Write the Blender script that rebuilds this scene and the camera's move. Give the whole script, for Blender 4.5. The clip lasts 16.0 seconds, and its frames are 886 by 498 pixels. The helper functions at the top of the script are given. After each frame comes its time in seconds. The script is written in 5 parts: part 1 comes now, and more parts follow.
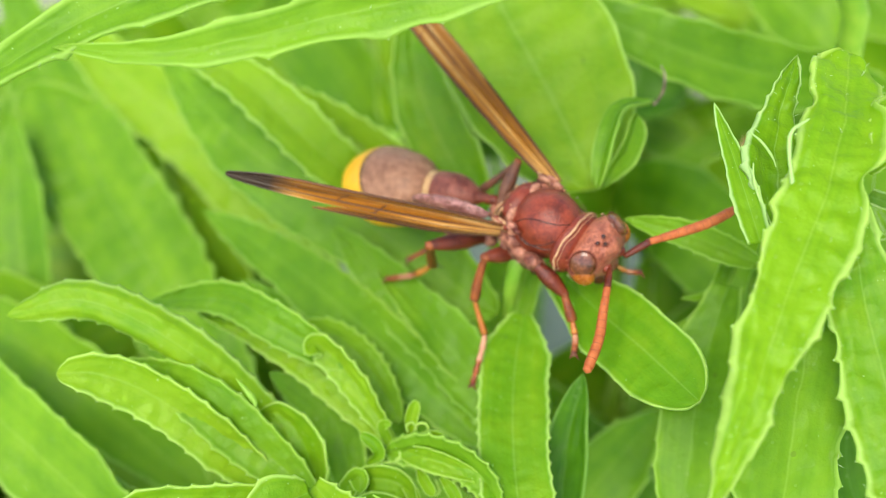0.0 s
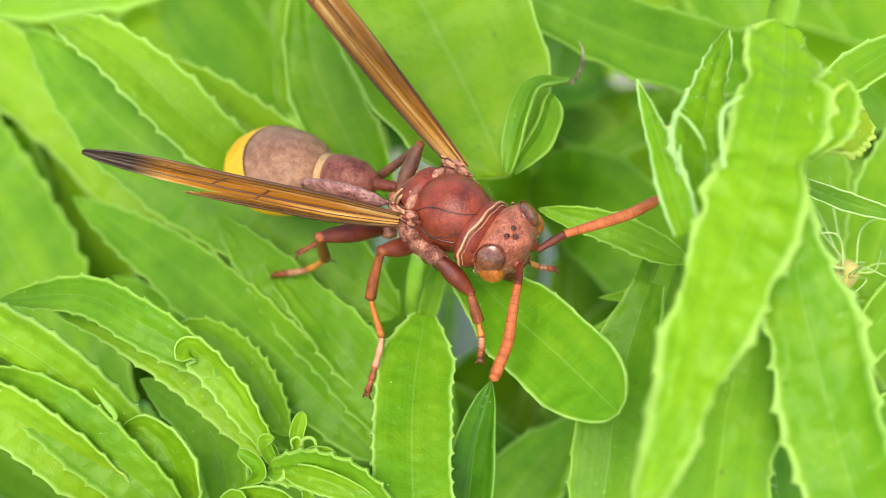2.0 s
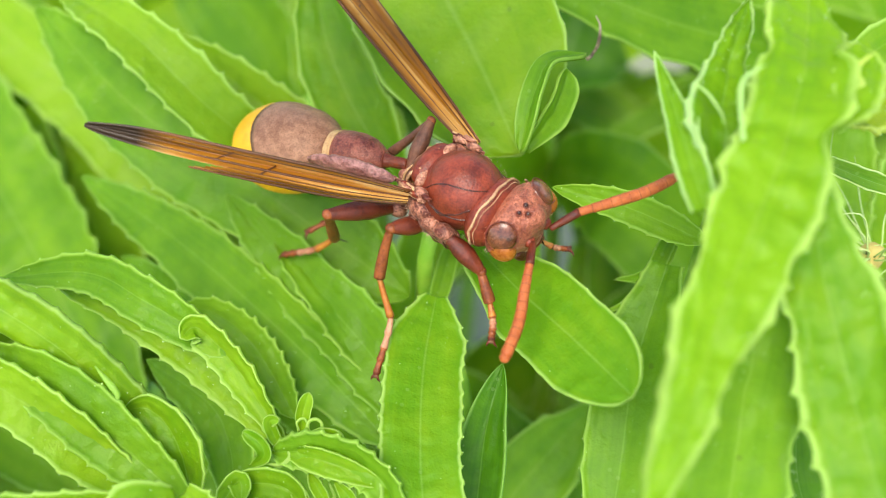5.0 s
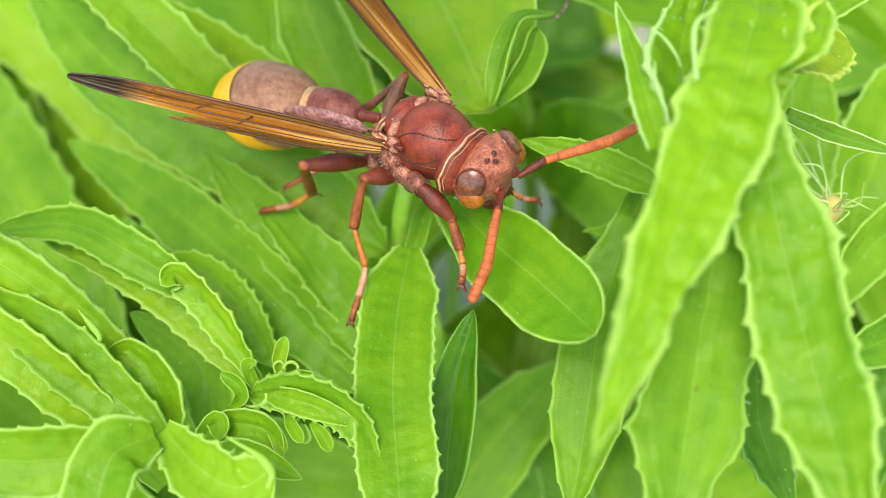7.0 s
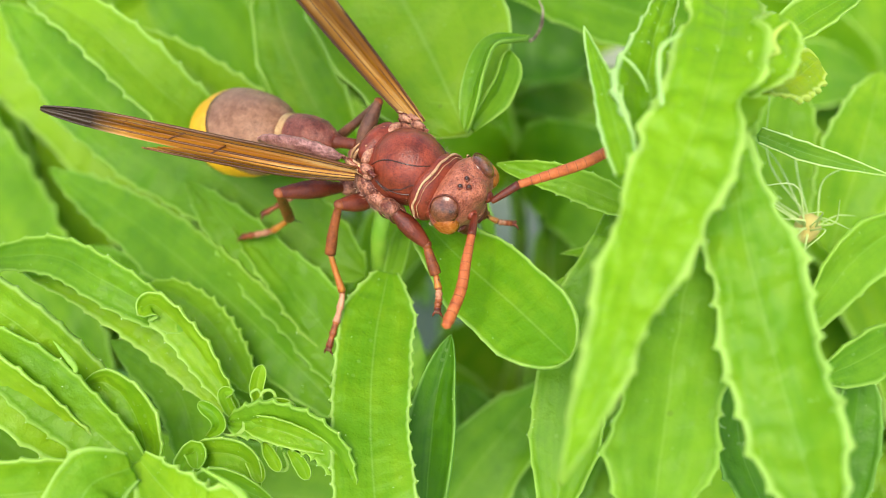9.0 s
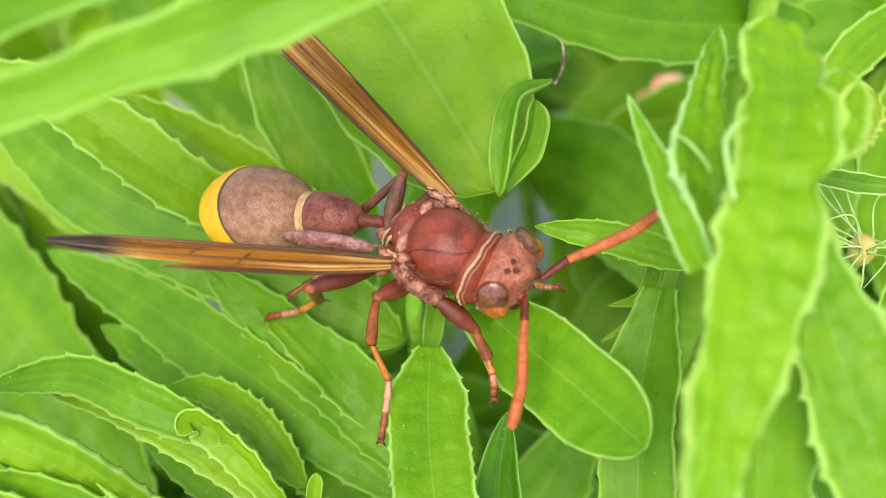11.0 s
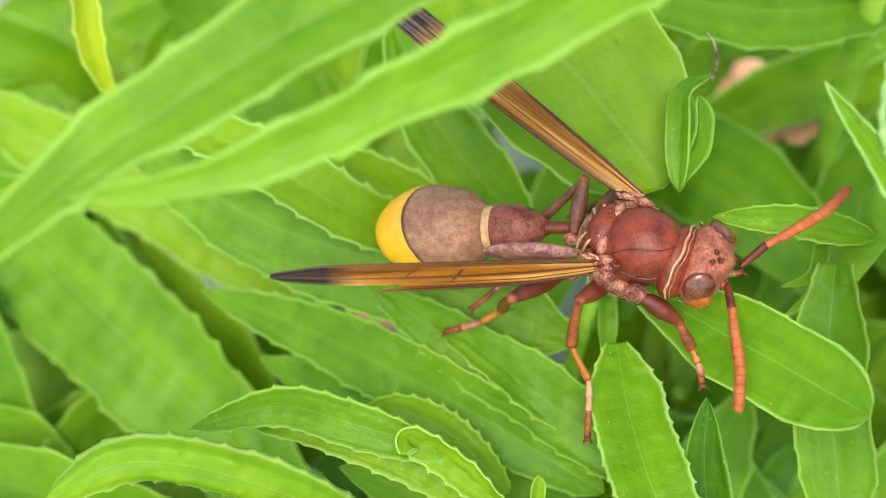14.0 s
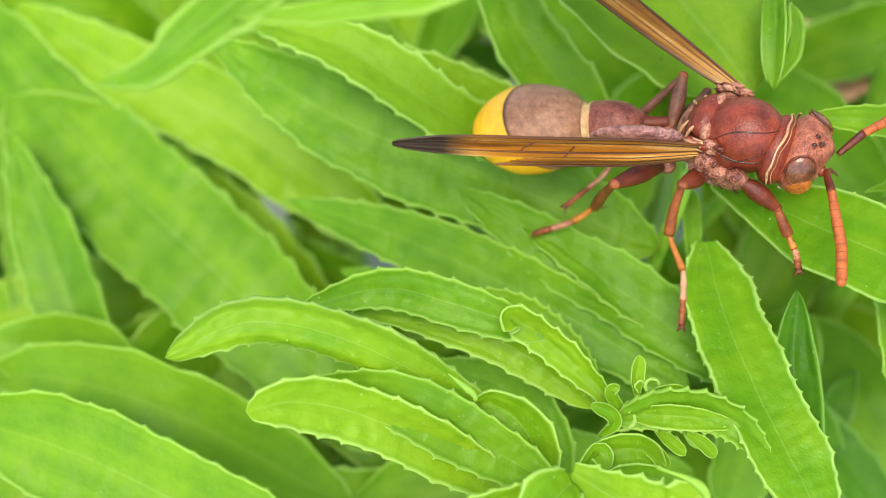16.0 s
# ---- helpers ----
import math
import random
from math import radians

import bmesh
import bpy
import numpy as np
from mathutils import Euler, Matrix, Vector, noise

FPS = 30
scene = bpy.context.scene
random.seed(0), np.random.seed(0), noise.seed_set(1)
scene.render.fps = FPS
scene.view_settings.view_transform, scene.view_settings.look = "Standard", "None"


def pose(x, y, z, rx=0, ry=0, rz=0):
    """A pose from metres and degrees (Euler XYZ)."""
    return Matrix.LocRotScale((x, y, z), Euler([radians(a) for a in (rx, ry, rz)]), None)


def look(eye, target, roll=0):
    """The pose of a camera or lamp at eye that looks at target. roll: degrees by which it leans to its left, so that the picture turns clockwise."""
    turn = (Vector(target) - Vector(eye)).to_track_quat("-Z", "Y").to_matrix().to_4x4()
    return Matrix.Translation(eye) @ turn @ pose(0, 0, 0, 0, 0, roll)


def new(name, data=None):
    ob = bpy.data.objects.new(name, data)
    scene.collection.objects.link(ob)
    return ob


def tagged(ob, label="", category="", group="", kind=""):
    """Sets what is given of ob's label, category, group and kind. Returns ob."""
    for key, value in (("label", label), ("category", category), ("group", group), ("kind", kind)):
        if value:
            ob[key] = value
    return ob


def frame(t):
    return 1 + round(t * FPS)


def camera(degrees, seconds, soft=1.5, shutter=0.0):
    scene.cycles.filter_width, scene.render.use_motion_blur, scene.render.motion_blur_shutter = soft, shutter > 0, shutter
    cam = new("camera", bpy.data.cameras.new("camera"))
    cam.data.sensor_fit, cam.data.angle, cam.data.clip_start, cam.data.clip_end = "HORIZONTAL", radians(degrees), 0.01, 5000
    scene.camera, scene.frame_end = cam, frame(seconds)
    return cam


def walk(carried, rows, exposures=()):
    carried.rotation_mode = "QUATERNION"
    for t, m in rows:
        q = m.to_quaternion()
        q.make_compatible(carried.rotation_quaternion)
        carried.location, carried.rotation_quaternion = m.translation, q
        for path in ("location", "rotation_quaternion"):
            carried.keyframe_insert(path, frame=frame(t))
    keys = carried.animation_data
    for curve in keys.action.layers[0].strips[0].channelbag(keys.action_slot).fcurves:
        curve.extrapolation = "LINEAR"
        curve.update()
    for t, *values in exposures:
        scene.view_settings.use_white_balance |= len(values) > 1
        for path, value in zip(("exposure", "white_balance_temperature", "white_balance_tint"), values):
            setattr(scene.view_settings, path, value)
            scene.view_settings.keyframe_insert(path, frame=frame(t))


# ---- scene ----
cam = camera(45, 16.0, 0.9)
PATH = [
    (0.0, look((-0.00248, -0.04711, 0.22337), (-0.00549, -0.01708, 0.18103), -5.28)),
    (0.5, look((-0.00107, -0.04826, 0.22308), (-0.00393, -0.01871, 0.18039), -5.29)),
    (1.0, look((-0.00054, -0.04980, 0.22225), (-0.00295, -0.02038, 0.17944), -4.67)),
    (1.5, look((-0.00139, -0.04635, 0.21929), (-0.00257, -0.01658, 0.17666), -2.32)),
    (2.0, look((-0.00099, -0.04219, 0.21582), (-0.00018, -0.01224, 0.17332), 1.01)),
    (2.5, look((-0.00390, -0.03945, 0.21240), (-0.00511, -0.00995, 0.16960), -1.52)),
    (3.0, look((-0.00239, -0.03966, 0.21163), (-0.00306, -0.01011, 0.16885), -0.51)),
    (3.2, look((-0.00145, -0.04003, 0.21194), (-0.00284, -0.01031, 0.16929), -2.19)),
    (5.3, look((0.00045, -0.04229, 0.21374), (0.00053, -0.01263, 0.17103), 0.32)),
    (5.5, look((0.00097, -0.04268, 0.21376), (0.00125, -0.01307, 0.17101), 0.66)),
    (6.0, look((0.00156, -0.04487, 0.21388), (0.00182, -0.01510, 0.17125), 0.46)),
    (6.5, look((0.00320, -0.04651, 0.21360), (0.00331, -0.01677, 0.17094), 0.10)),
    (7.0, look((0.00134, -0.04635, 0.21359), (0.00134, -0.01653, 0.17099), -0.00)),
    (7.5, look((0.00385, -0.04514, 0.21385), (0.00429, -0.01500, 0.17147), 0.62)),
    (8.0, look((0.00339, -0.04625, 0.21381), (0.00300, -0.01607, 0.17147), -0.50)),
    (8.2, look((0.00358, -0.04659, 0.21391), (0.00296, -0.01624, 0.17169), -0.94)),
    (10.3, look((-0.00102, -0.03911, 0.21467), (-0.00002, -0.01055, 0.17123), -2.73)),
    (10.5, look((-0.00223, -0.03748, 0.21568), (-0.00123, -0.00964, 0.17177), -3.35)),
    (11.0, look((-0.00053, -0.03277, 0.21712), (0.00030, -0.00672, 0.17212), -5.79)),
    (11.5, look((-0.00043, -0.03102, 0.21735), (0.00005, -0.00666, 0.17141), -8.28)),
    (12.0, look((-0.00211, -0.03228, 0.21876), (-0.00027, -0.00899, 0.17230), -7.77)),
    (12.5, look((-0.00782, -0.03439, 0.21988), (-0.00855, -0.01163, 0.17313), -14.39)),
    (13.0, look((-0.01034, -0.03635, 0.21980), (-0.00842, -0.01244, 0.17366), -8.87)),
    (13.5, look((-0.01471, -0.03277, 0.22148), (-0.01389, -0.00632, 0.17671), -11.45)),
    (14.0, look((-0.01532, -0.03120, 0.22006), (-0.01290, -0.00517, 0.17510), -8.57)),
    (14.5, look((-0.01891, -0.03353, 0.21957), (-0.01801, -0.00750, 0.17457), -11.06)),
    (15.0, look((-0.02101, -0.03527, 0.21947), (-0.02017, -0.00925, 0.17446), -10.99)),
    (15.5, look((-0.02573, -0.03630, 0.21896), (-0.02491, -0.00974, 0.17426), -10.74)),
    (16.0, look((-0.02626, -0.03939, 0.21682), (-0.02236, -0.01190, 0.17285), -4.84)),
]
walk(cam, PATH, [(0.0, 1.78, 7200, 10), (3.2, 1.88, 7200, 10), (6.0, 1.83, 7200, 10), (8.0, 1.85, 7200, 10), (11.0, 1.78, 7200, 10), (13.0, 1.88, 7200, 10), (14.0, 1.72, 7200, 10), (15.0, 1.76, 7200, 10), (16.0, 1.8, 7200, 10)])

# ---------------------------------------------------------------- light
world = bpy.data.worlds.new("sky")
scene.world = world
world.use_nodes = True
wn = world.node_tree.nodes
sky = wn.new("ShaderNodeTexSky")
sky.sky_type = "NISHITA"
sky.sun_disc = False
sky.sun_elevation, sky.sun_rotation = radians(62), radians(200)
wn["Background"].inputs["Strength"].default_value = 0.15
world.node_tree.links.new(sky.outputs[0], wn["Background"].inputs["Color"])
sun = new("sun", bpy.data.lights.new("sun", "SUN"))
sun.data.energy, sun.data.angle, sun.data.color = 1.5, radians(35), (1.0, 0.96, 0.9)
sun.matrix_world = look((-0.1, -0.16, 0.6), (0.0, 0.05, 0.0))

# the close lens has little depth of field
cam.data.dof.use_dof = True
cam.data.dof.focus_distance = 0.0713
cam.data.dof.aperture_fstop = 25.0

ORIGIN = Vector((0.0, 0.0, 0.16))      # the wasp's back, above the soil
MM = 0.001
FORE = Vector((0.752, -0.652, 0.100))  # the wasp's own axes
LEFT = Vector((0.637, 0.757, 0.146))
UP = Vector((-0.171, -0.046, 0.984))


# ---------------------------------------------------------------- materials
def ramp(nt, fac, stops):
    n = nt.nodes.new("ShaderNodeValToRGB")
    while len(n.color_ramp.elements) < len(stops):
        n.color_ramp.elements.new(0.5)
    for e, (p, c) in zip(n.color_ramp.elements, stops):
        e.position, e.color = p, (*c, 1)
    nt.links.new(fac, n.inputs[0])
    return n.outputs[0]


def noise_tex(nt, scale, detail=4, rough=0.55, coords="Object", stretch=None):
    c = nt.nodes.new("ShaderNodeTexCoord").outputs[coords]
    if stretch:
        m = nt.nodes.new("ShaderNodeMapping")
        m.inputs["Scale"].default_value = stretch
        nt.links.new(c, m.inputs[0])
        c = m.outputs[0]
    n = nt.nodes.new("ShaderNodeTexNoise")
    n.inputs["Scale"].default_value, n.inputs["Detail"].default_value = scale, detail
    n.inputs["Roughness"].default_value = rough
    nt.links.new(c, n.inputs["Vector"])
    return n.outputs[0]


def mix(nt, fac, a, b, blend="MIX"):
    n = nt.nodes.new("ShaderNodeMix")
    n.data_type, n.blend_type = "RGBA", blend
    for socket, value in ((n.inputs[0], fac), (n.inputs[6], a), (n.inputs[7], b)):
        if isinstance(value, bpy.types.NodeSocket):
            nt.links.new(value, socket)
        elif isinstance(value, (int, float)):
            socket.default_value = value
        else:
            socket.default_value = (*value, 1)
    return n.outputs[2]


def calc(nt, op, a, b=0.0, clamp=False):
    n = nt.nodes.new("ShaderNodeMath")
    n.operation, n.use_clamp = op, clamp
    for socket, value in zip(n.inputs, (a, b)):
        if isinstance(value, bpy.types.NodeSocket):
            nt.links.new(value, socket)
        else:
            socket.default_value = value
    return n.outputs[0]


def bumped(nt, height, strength, distance):
    n = nt.nodes.new("ShaderNodeBump")
    n.inputs["Strength"].default_value, n.inputs["Distance"].default_value = strength, distance
    nt.links.new(height, n.inputs["Height"])
    return n.outputs[0]


def material(name):
    m = bpy.data.materials.new(name)
    m.use_nodes = True
    return m, m.node_tree, m.node_tree.nodes["Principled BSDF"], m.node_tree.nodes["Material Output"]


def leaf_material(name, dark, light, margin, rim, gloss=0.4, through_light=0.52):
    """Blade: two greens, a faint midrib, a pale rolled margin, pale gland dots, light shining through."""
    m, nt, b, out = material(name)
    uv = nt.nodes.new("ShaderNodeUVMap")
    sep = nt.nodes.new("ShaderNodeSeparateXYZ")
    nt.links.new(uv.outputs[0], sep.inputs[0])
    inward, v = sep.outputs[0], sep.outputs[1]          # mm from the margin; across 0 to 1
    across = calc(nt, "ABSOLUTE", calc(nt, "SUBTRACT", calc(nt, "MULTIPLY", v, 2.0), 1.0))
    rnd = nt.nodes.new("ShaderNodeObjectInfo").outputs["Random"]
    big = noise_tex(nt, 130, 3)
    mid = noise_tex(nt, 420, 4, 0.6)
    fine = noise_tex(nt, 1500, 4, 0.65)
    tone = calc(nt, "ADD", calc(nt, "MULTIPLY", big, 0.6), calc(nt, "MULTIPLY", calc(nt, "SUBTRACT", mid, 0.2), 0.6))
    tone = calc(nt, "ADD", tone, calc(nt, "MULTIPLY", calc(nt, "SUBTRACT", rnd, 0.45), 0.35))
    bands = noise_tex(nt, 1.0, 3, 0.5, "UV", (0.35, 5.0, 1.0))
    tone = calc(nt, "ADD", tone, calc(nt, "MULTIPLY", calc(nt, "SUBTRACT", bands, 0.5), 0.75))
    col = ramp(nt, tone, [(0.22, dark), (0.7, light)])
    rib = calc(nt, "SUBTRACT", 1.0, calc(nt, "MULTIPLY", across, 24.0), True)
    col = mix(nt, calc(nt, "MULTIPLY", rib, 0.18), col, margin)
    rough_edge = calc(nt, "ADD", inward, calc(nt, "MULTIPLY", calc(nt, "SUBTRACT", mid, 0.5), 0.22))
    edge = calc(nt, "MULTIPLY", calc(nt, "SUBTRACT", 0.27, rough_edge), 7.0, True)
    worn = calc(nt, "MULTIPLY", calc(nt, "ADD", big, calc(nt, "SUBTRACT", mid, 0.42)), 2.1, True)
    col = mix(nt, calc(nt, "MULTIPLY", calc(nt, "MULTIPLY", edge, worn), rim), col, margin)
    dots = nt.nodes.new("ShaderNodeTexVoronoi")
    dots.inputs["Scale"].default_value = 900
    nt.links.new(nt.nodes.new("ShaderNodeTexCoord").outputs["Object"], dots.inputs["Vector"])
    dot = calc(nt, "LESS_THAN", dots.outputs["Distance"], 0.13)
    dot = calc(nt, "MULTIPLY", dot, calc(nt, "GREATER_THAN", big, 0.48))
    col = mix(nt, calc(nt, "MULTIPLY", dot, 0.1), col, (0.5, 0.66, 0.3))
    flecks = nt.nodes.new("ShaderNodeTexVoronoi")
    flecks.inputs["Scale"].default_value = 170
    nt.links.new(nt.nodes.new("ShaderNodeTexCoord").outputs["Object"], flecks.inputs["Vector"])
    fleck = calc(nt, "LESS_THAN", calc(nt, "ADD", flecks.outputs["Distance"], calc(nt, "MULTIPLY", fine, 0.04)), 0.055)
    col = mix(nt, calc(nt, "MULTIPLY", fleck, 0.25), col, (0.08, 0.07, 0.02))
    nt.links.new(col, b.inputs["Base Color"])
    b.inputs["Roughness"].default_value = gloss
    b.inputs["Specular IOR Level"].default_value = 0.2
    h = calc(nt, "ADD", calc(nt, "MULTIPLY", fine, 0.35), calc(nt, "MULTIPLY", mid, 1.1))
    h = calc(nt, "ADD", h, calc(nt, "MULTIPLY", dot, 0.5))
    normal = bumped(nt, h, 0.42, 0.0005)
    nt.links.new(normal, b.inputs["Normal"])
    tr = nt.nodes.new("ShaderNodeBsdfTranslucent")
    warm = mix(nt, 1.0, col, (1.3, 1.15, 0.4), "MULTIPLY")
    nt.links.new(warm, tr.inputs["Color"])
    nt.links.new(normal, tr.inputs["Normal"])
    sh = nt.nodes.new("ShaderNodeMixShader")
    sh.inputs[0].default_value = through_light
    nt.links.new(b.outputs[0], sh.inputs[1])
    nt.links.new(tr.outputs[0], sh.inputs[2])
    nt.links.new(sh.outputs[0], out.inputs["Surface"])
    return m


LEAF = leaf_material("leaf_green", (0.1, 0.275, 0.011), (0.204, 0.41, 0.018), (0.45, 0.68, 0.15), 0.5)
LEAF_BRIGHT = leaf_material("leaf_yellow_green", (0.124, 0.32, 0.009), (0.248, 0.44, 0.017), (0.5, 0.71, 0.2), 0.62)
# deep green leaves; also paints the shaded background behind the curled leaf
LEAF_DARK = leaf_material("leaf_deep_green_and_shade", (0.0339, 0.14, 0.004), (0.0904, 0.26, 0.007), (0.3, 0.55, 0.12), 0.55)
LEAF_DEEP = leaf_material("leaf_mid_green", (0.066, 0.21, 0.009), (0.15, 0.345, 0.013), (0.36, 0.6, 0.13), 0.5)
LEAF_PALE = leaf_material("leaf_pale", (0.124, 0.31, 0.02), (0.26, 0.44, 0.05), (0.66, 0.82, 0.45), 0.85)
LEAF_TORN = leaf_material("leaf_torn", (0.085, 0.26, 0.006), (0.2, 0.41, 0.014), (0.5, 0.7, 0.3), 0.8)
LEAF_LIME = leaf_material("leaf_lime", (0.095, 0.28, 0.005), (0.22, 0.43, 0.01), (0.48, 0.66, 0.17), 0.65)
LEAF_YELLOW = leaf_material("leaf_sallow", (0.203, 0.37, 0.006), (0.407, 0.51, 0.014), (0.58, 0.7, 0.18), 0.7)


def cuticle(name, a, b_col, scale, rough=0.35, bump=0.25, hair=None, spec=0.4, pit=0.0, grain=0.0, low=0.38, high=0.62):
    """Insect skin: two tones in blotches, fine punctures pit per metre that darken it by grain, and a gloss broken by them."""
    m, nt, b, out = material(name)
    n1 = noise_tex(nt, scale, 5, 0.6)
    n2 = noise_tex(nt, scale * 6, 3, 0.6)
    col = ramp(nt, calc(nt, "ADD", calc(nt, "MULTIPLY", n1, 0.65), calc(nt, "MULTIPLY", n2, 0.35)), [(low, a), (high, b_col)])
    pits = nt.nodes.new("ShaderNodeTexVoronoi")
    pits.inputs["Scale"].default_value = pit or scale * 14
    nt.links.new(nt.nodes.new("ShaderNodeTexCoord").outputs["Object"], pits.inputs["Vector"])
    if grain:
        hole = calc(nt, "SUBTRACT", 1.0, calc(nt, "MULTIPLY", pits.outputs["Distance"], 1.9), True)
        col = mix(nt, calc(nt, "MULTIPLY", hole, grain), col, tuple(0.3 * c for c in a))
    nt.links.new(col, b.inputs["Base Color"])
    shine = calc(nt, "ADD", rough - 0.12, calc(nt, "MULTIPLY", n2, 0.24))
    nt.links.new(shine, b.inputs["Roughness"])
    b.inputs["Specular IOR Level"].default_value = spec
    if hair:
        b.inputs["Sheen Weight"].default_value = hair[0]
        b.inputs["Sheen Roughness"].default_value = 0.4
        b.inputs["Sheen Tint"].default_value = (*hair[1], 1)
    h = calc(nt, "ADD", calc(nt, "MULTIPLY", pits.outputs["Distance"], 0.7), calc(nt, "MULTIPLY", n2, 0.6))
    nt.links.new(bumped(nt, h, bump, 0.0001), b.inputs["Normal"])
    return m


RED = cuticle("red_brown_cuticle", (0.085, 0.011, 0.004), (0.215, 0.035, 0.014), 900, 0.44, 0.3, None, 0.3, 6500, 0.5)
HEAD = cuticle("speckled_rosy_face", (0.13, 0.025, 0.011), (0.39, 0.125, 0.066), 1700, 0.42, 0.8, (0.03, (1.0, 0.8, 0.7)), 0.3, 6000, 0.75, 0.36, 0.64)
ROSE = cuticle("dusty_rose_cuticle", (0.08, 0.015, 0.007), (0.38, 0.15, 0.088), 1300, 0.45, 0.8, (0.05, (1.0, 0.85, 0.78)), 0.3, 6000, 0.8, 0.42, 0.6)
PALE_ROSE = cuticle("pale_rose_cuticle", (0.16, 0.04, 0.02), (0.46, 0.22, 0.13), 1300, 0.42, 0.6, None, 0.3, 6000, 0.6, 0.4, 0.6)
MAUVE = cuticle("mauve_red_cuticle", (0.075, 0.012, 0.006), (0.25, 0.075, 0.046), 1100, 0.45, 0.5, (0.05, (1.0, 0.85, 0.8)), 0.3, 6500, 0.6)
BROWN = cuticle("velvety_brown_cuticle", (0.18, 0.074, 0.034), (0.34, 0.165, 0.088), 1500, 0.44, 0.35, None, 0.32, 7500, 0.5)
DARK_BROWN = cuticle("dark_brown_border", (0.05, 0.018, 0.005), (0.11, 0.042, 0.01), 700, 0.5, 0.5)
YELLOW = cuticle("egg_yellow_cuticle", (0.58, 0.25, 0.006), (0.74, 0.37, 0.014), 300, 0.42, 0.15)
LOBE = cuticle("crinkled_lobe", (0.13, 0.042, 0.032), (0.38, 0.18, 0.15), 1700, 0.36, 1.2, None, 0.4, 3500, 0.6)
RIDGE = cuticle("cream_ridge", (0.26, 0.1, 0.045), (0.58, 0.36, 0.18), 1500, 0.45, 0.6)
CREAM = cuticle("cream_edge", (0.34, 0.18, 0.07), (0.56, 0.37, 0.16), 900, 0.5, 0.3)
ORANGE = cuticle("orange_antenna", (0.26, 0.05, 0.009), (0.43, 0.115, 0.026), 1100, 0.46, 0.5, None, 0.35)
AMBER_LEG = cuticle("amber_leg", (0.28, 0.075, 0.01), (0.45, 0.19, 0.026), 900, 0.4, 0.3)
PALE_LEG = cuticle("pale_tarsus", (0.26, 0.085, 0.036), (0.43, 0.22, 0.115), 900, 0.48, 0.3)
RUST_LEG = cuticle("rusty_leg", (0.085, 0.016, 0.004), (0.28, 0.075, 0.019), 1000, 0.38, 0.4, None, 0.3)
LEG = cuticle("brown_red_leg", (0.05, 0.007, 0.003), (0.145, 0.026, 0.009), 900, 0.36, 0.4, None, 0.3)
DUSKY_LEG = cuticle("dusky_leg", (0.04, 0.012, 0.006), (0.15, 0.058, 0.03), 900, 0.4, 0.4, None, 0.3)
EYE = cuticle("mottled_rusty_eye", (0.022, 0.006, 0.003), (0.2, 0.06, 0.024), 1400, 0.24, 0.05, None, 0.5, 9000, 0.3, 0.34, 0.64)
EYE_LOW = cuticle("amber_eye", (0.2, 0.05, 0.008), (0.36, 0.115, 0.018), 900, 0.26, 0.05, None, 0.3)
PALE_HAIR = cuticle("pale_down", (0.4, 0.2, 0.13), (0.56, 0.34, 0.24), 500, 0.5, 0.0)
DARK = cuticle("black_brown_cuticle", (0.02, 0.008, 0.006), (0.05, 0.02, 0.013), 400, 0.25, 0.1)


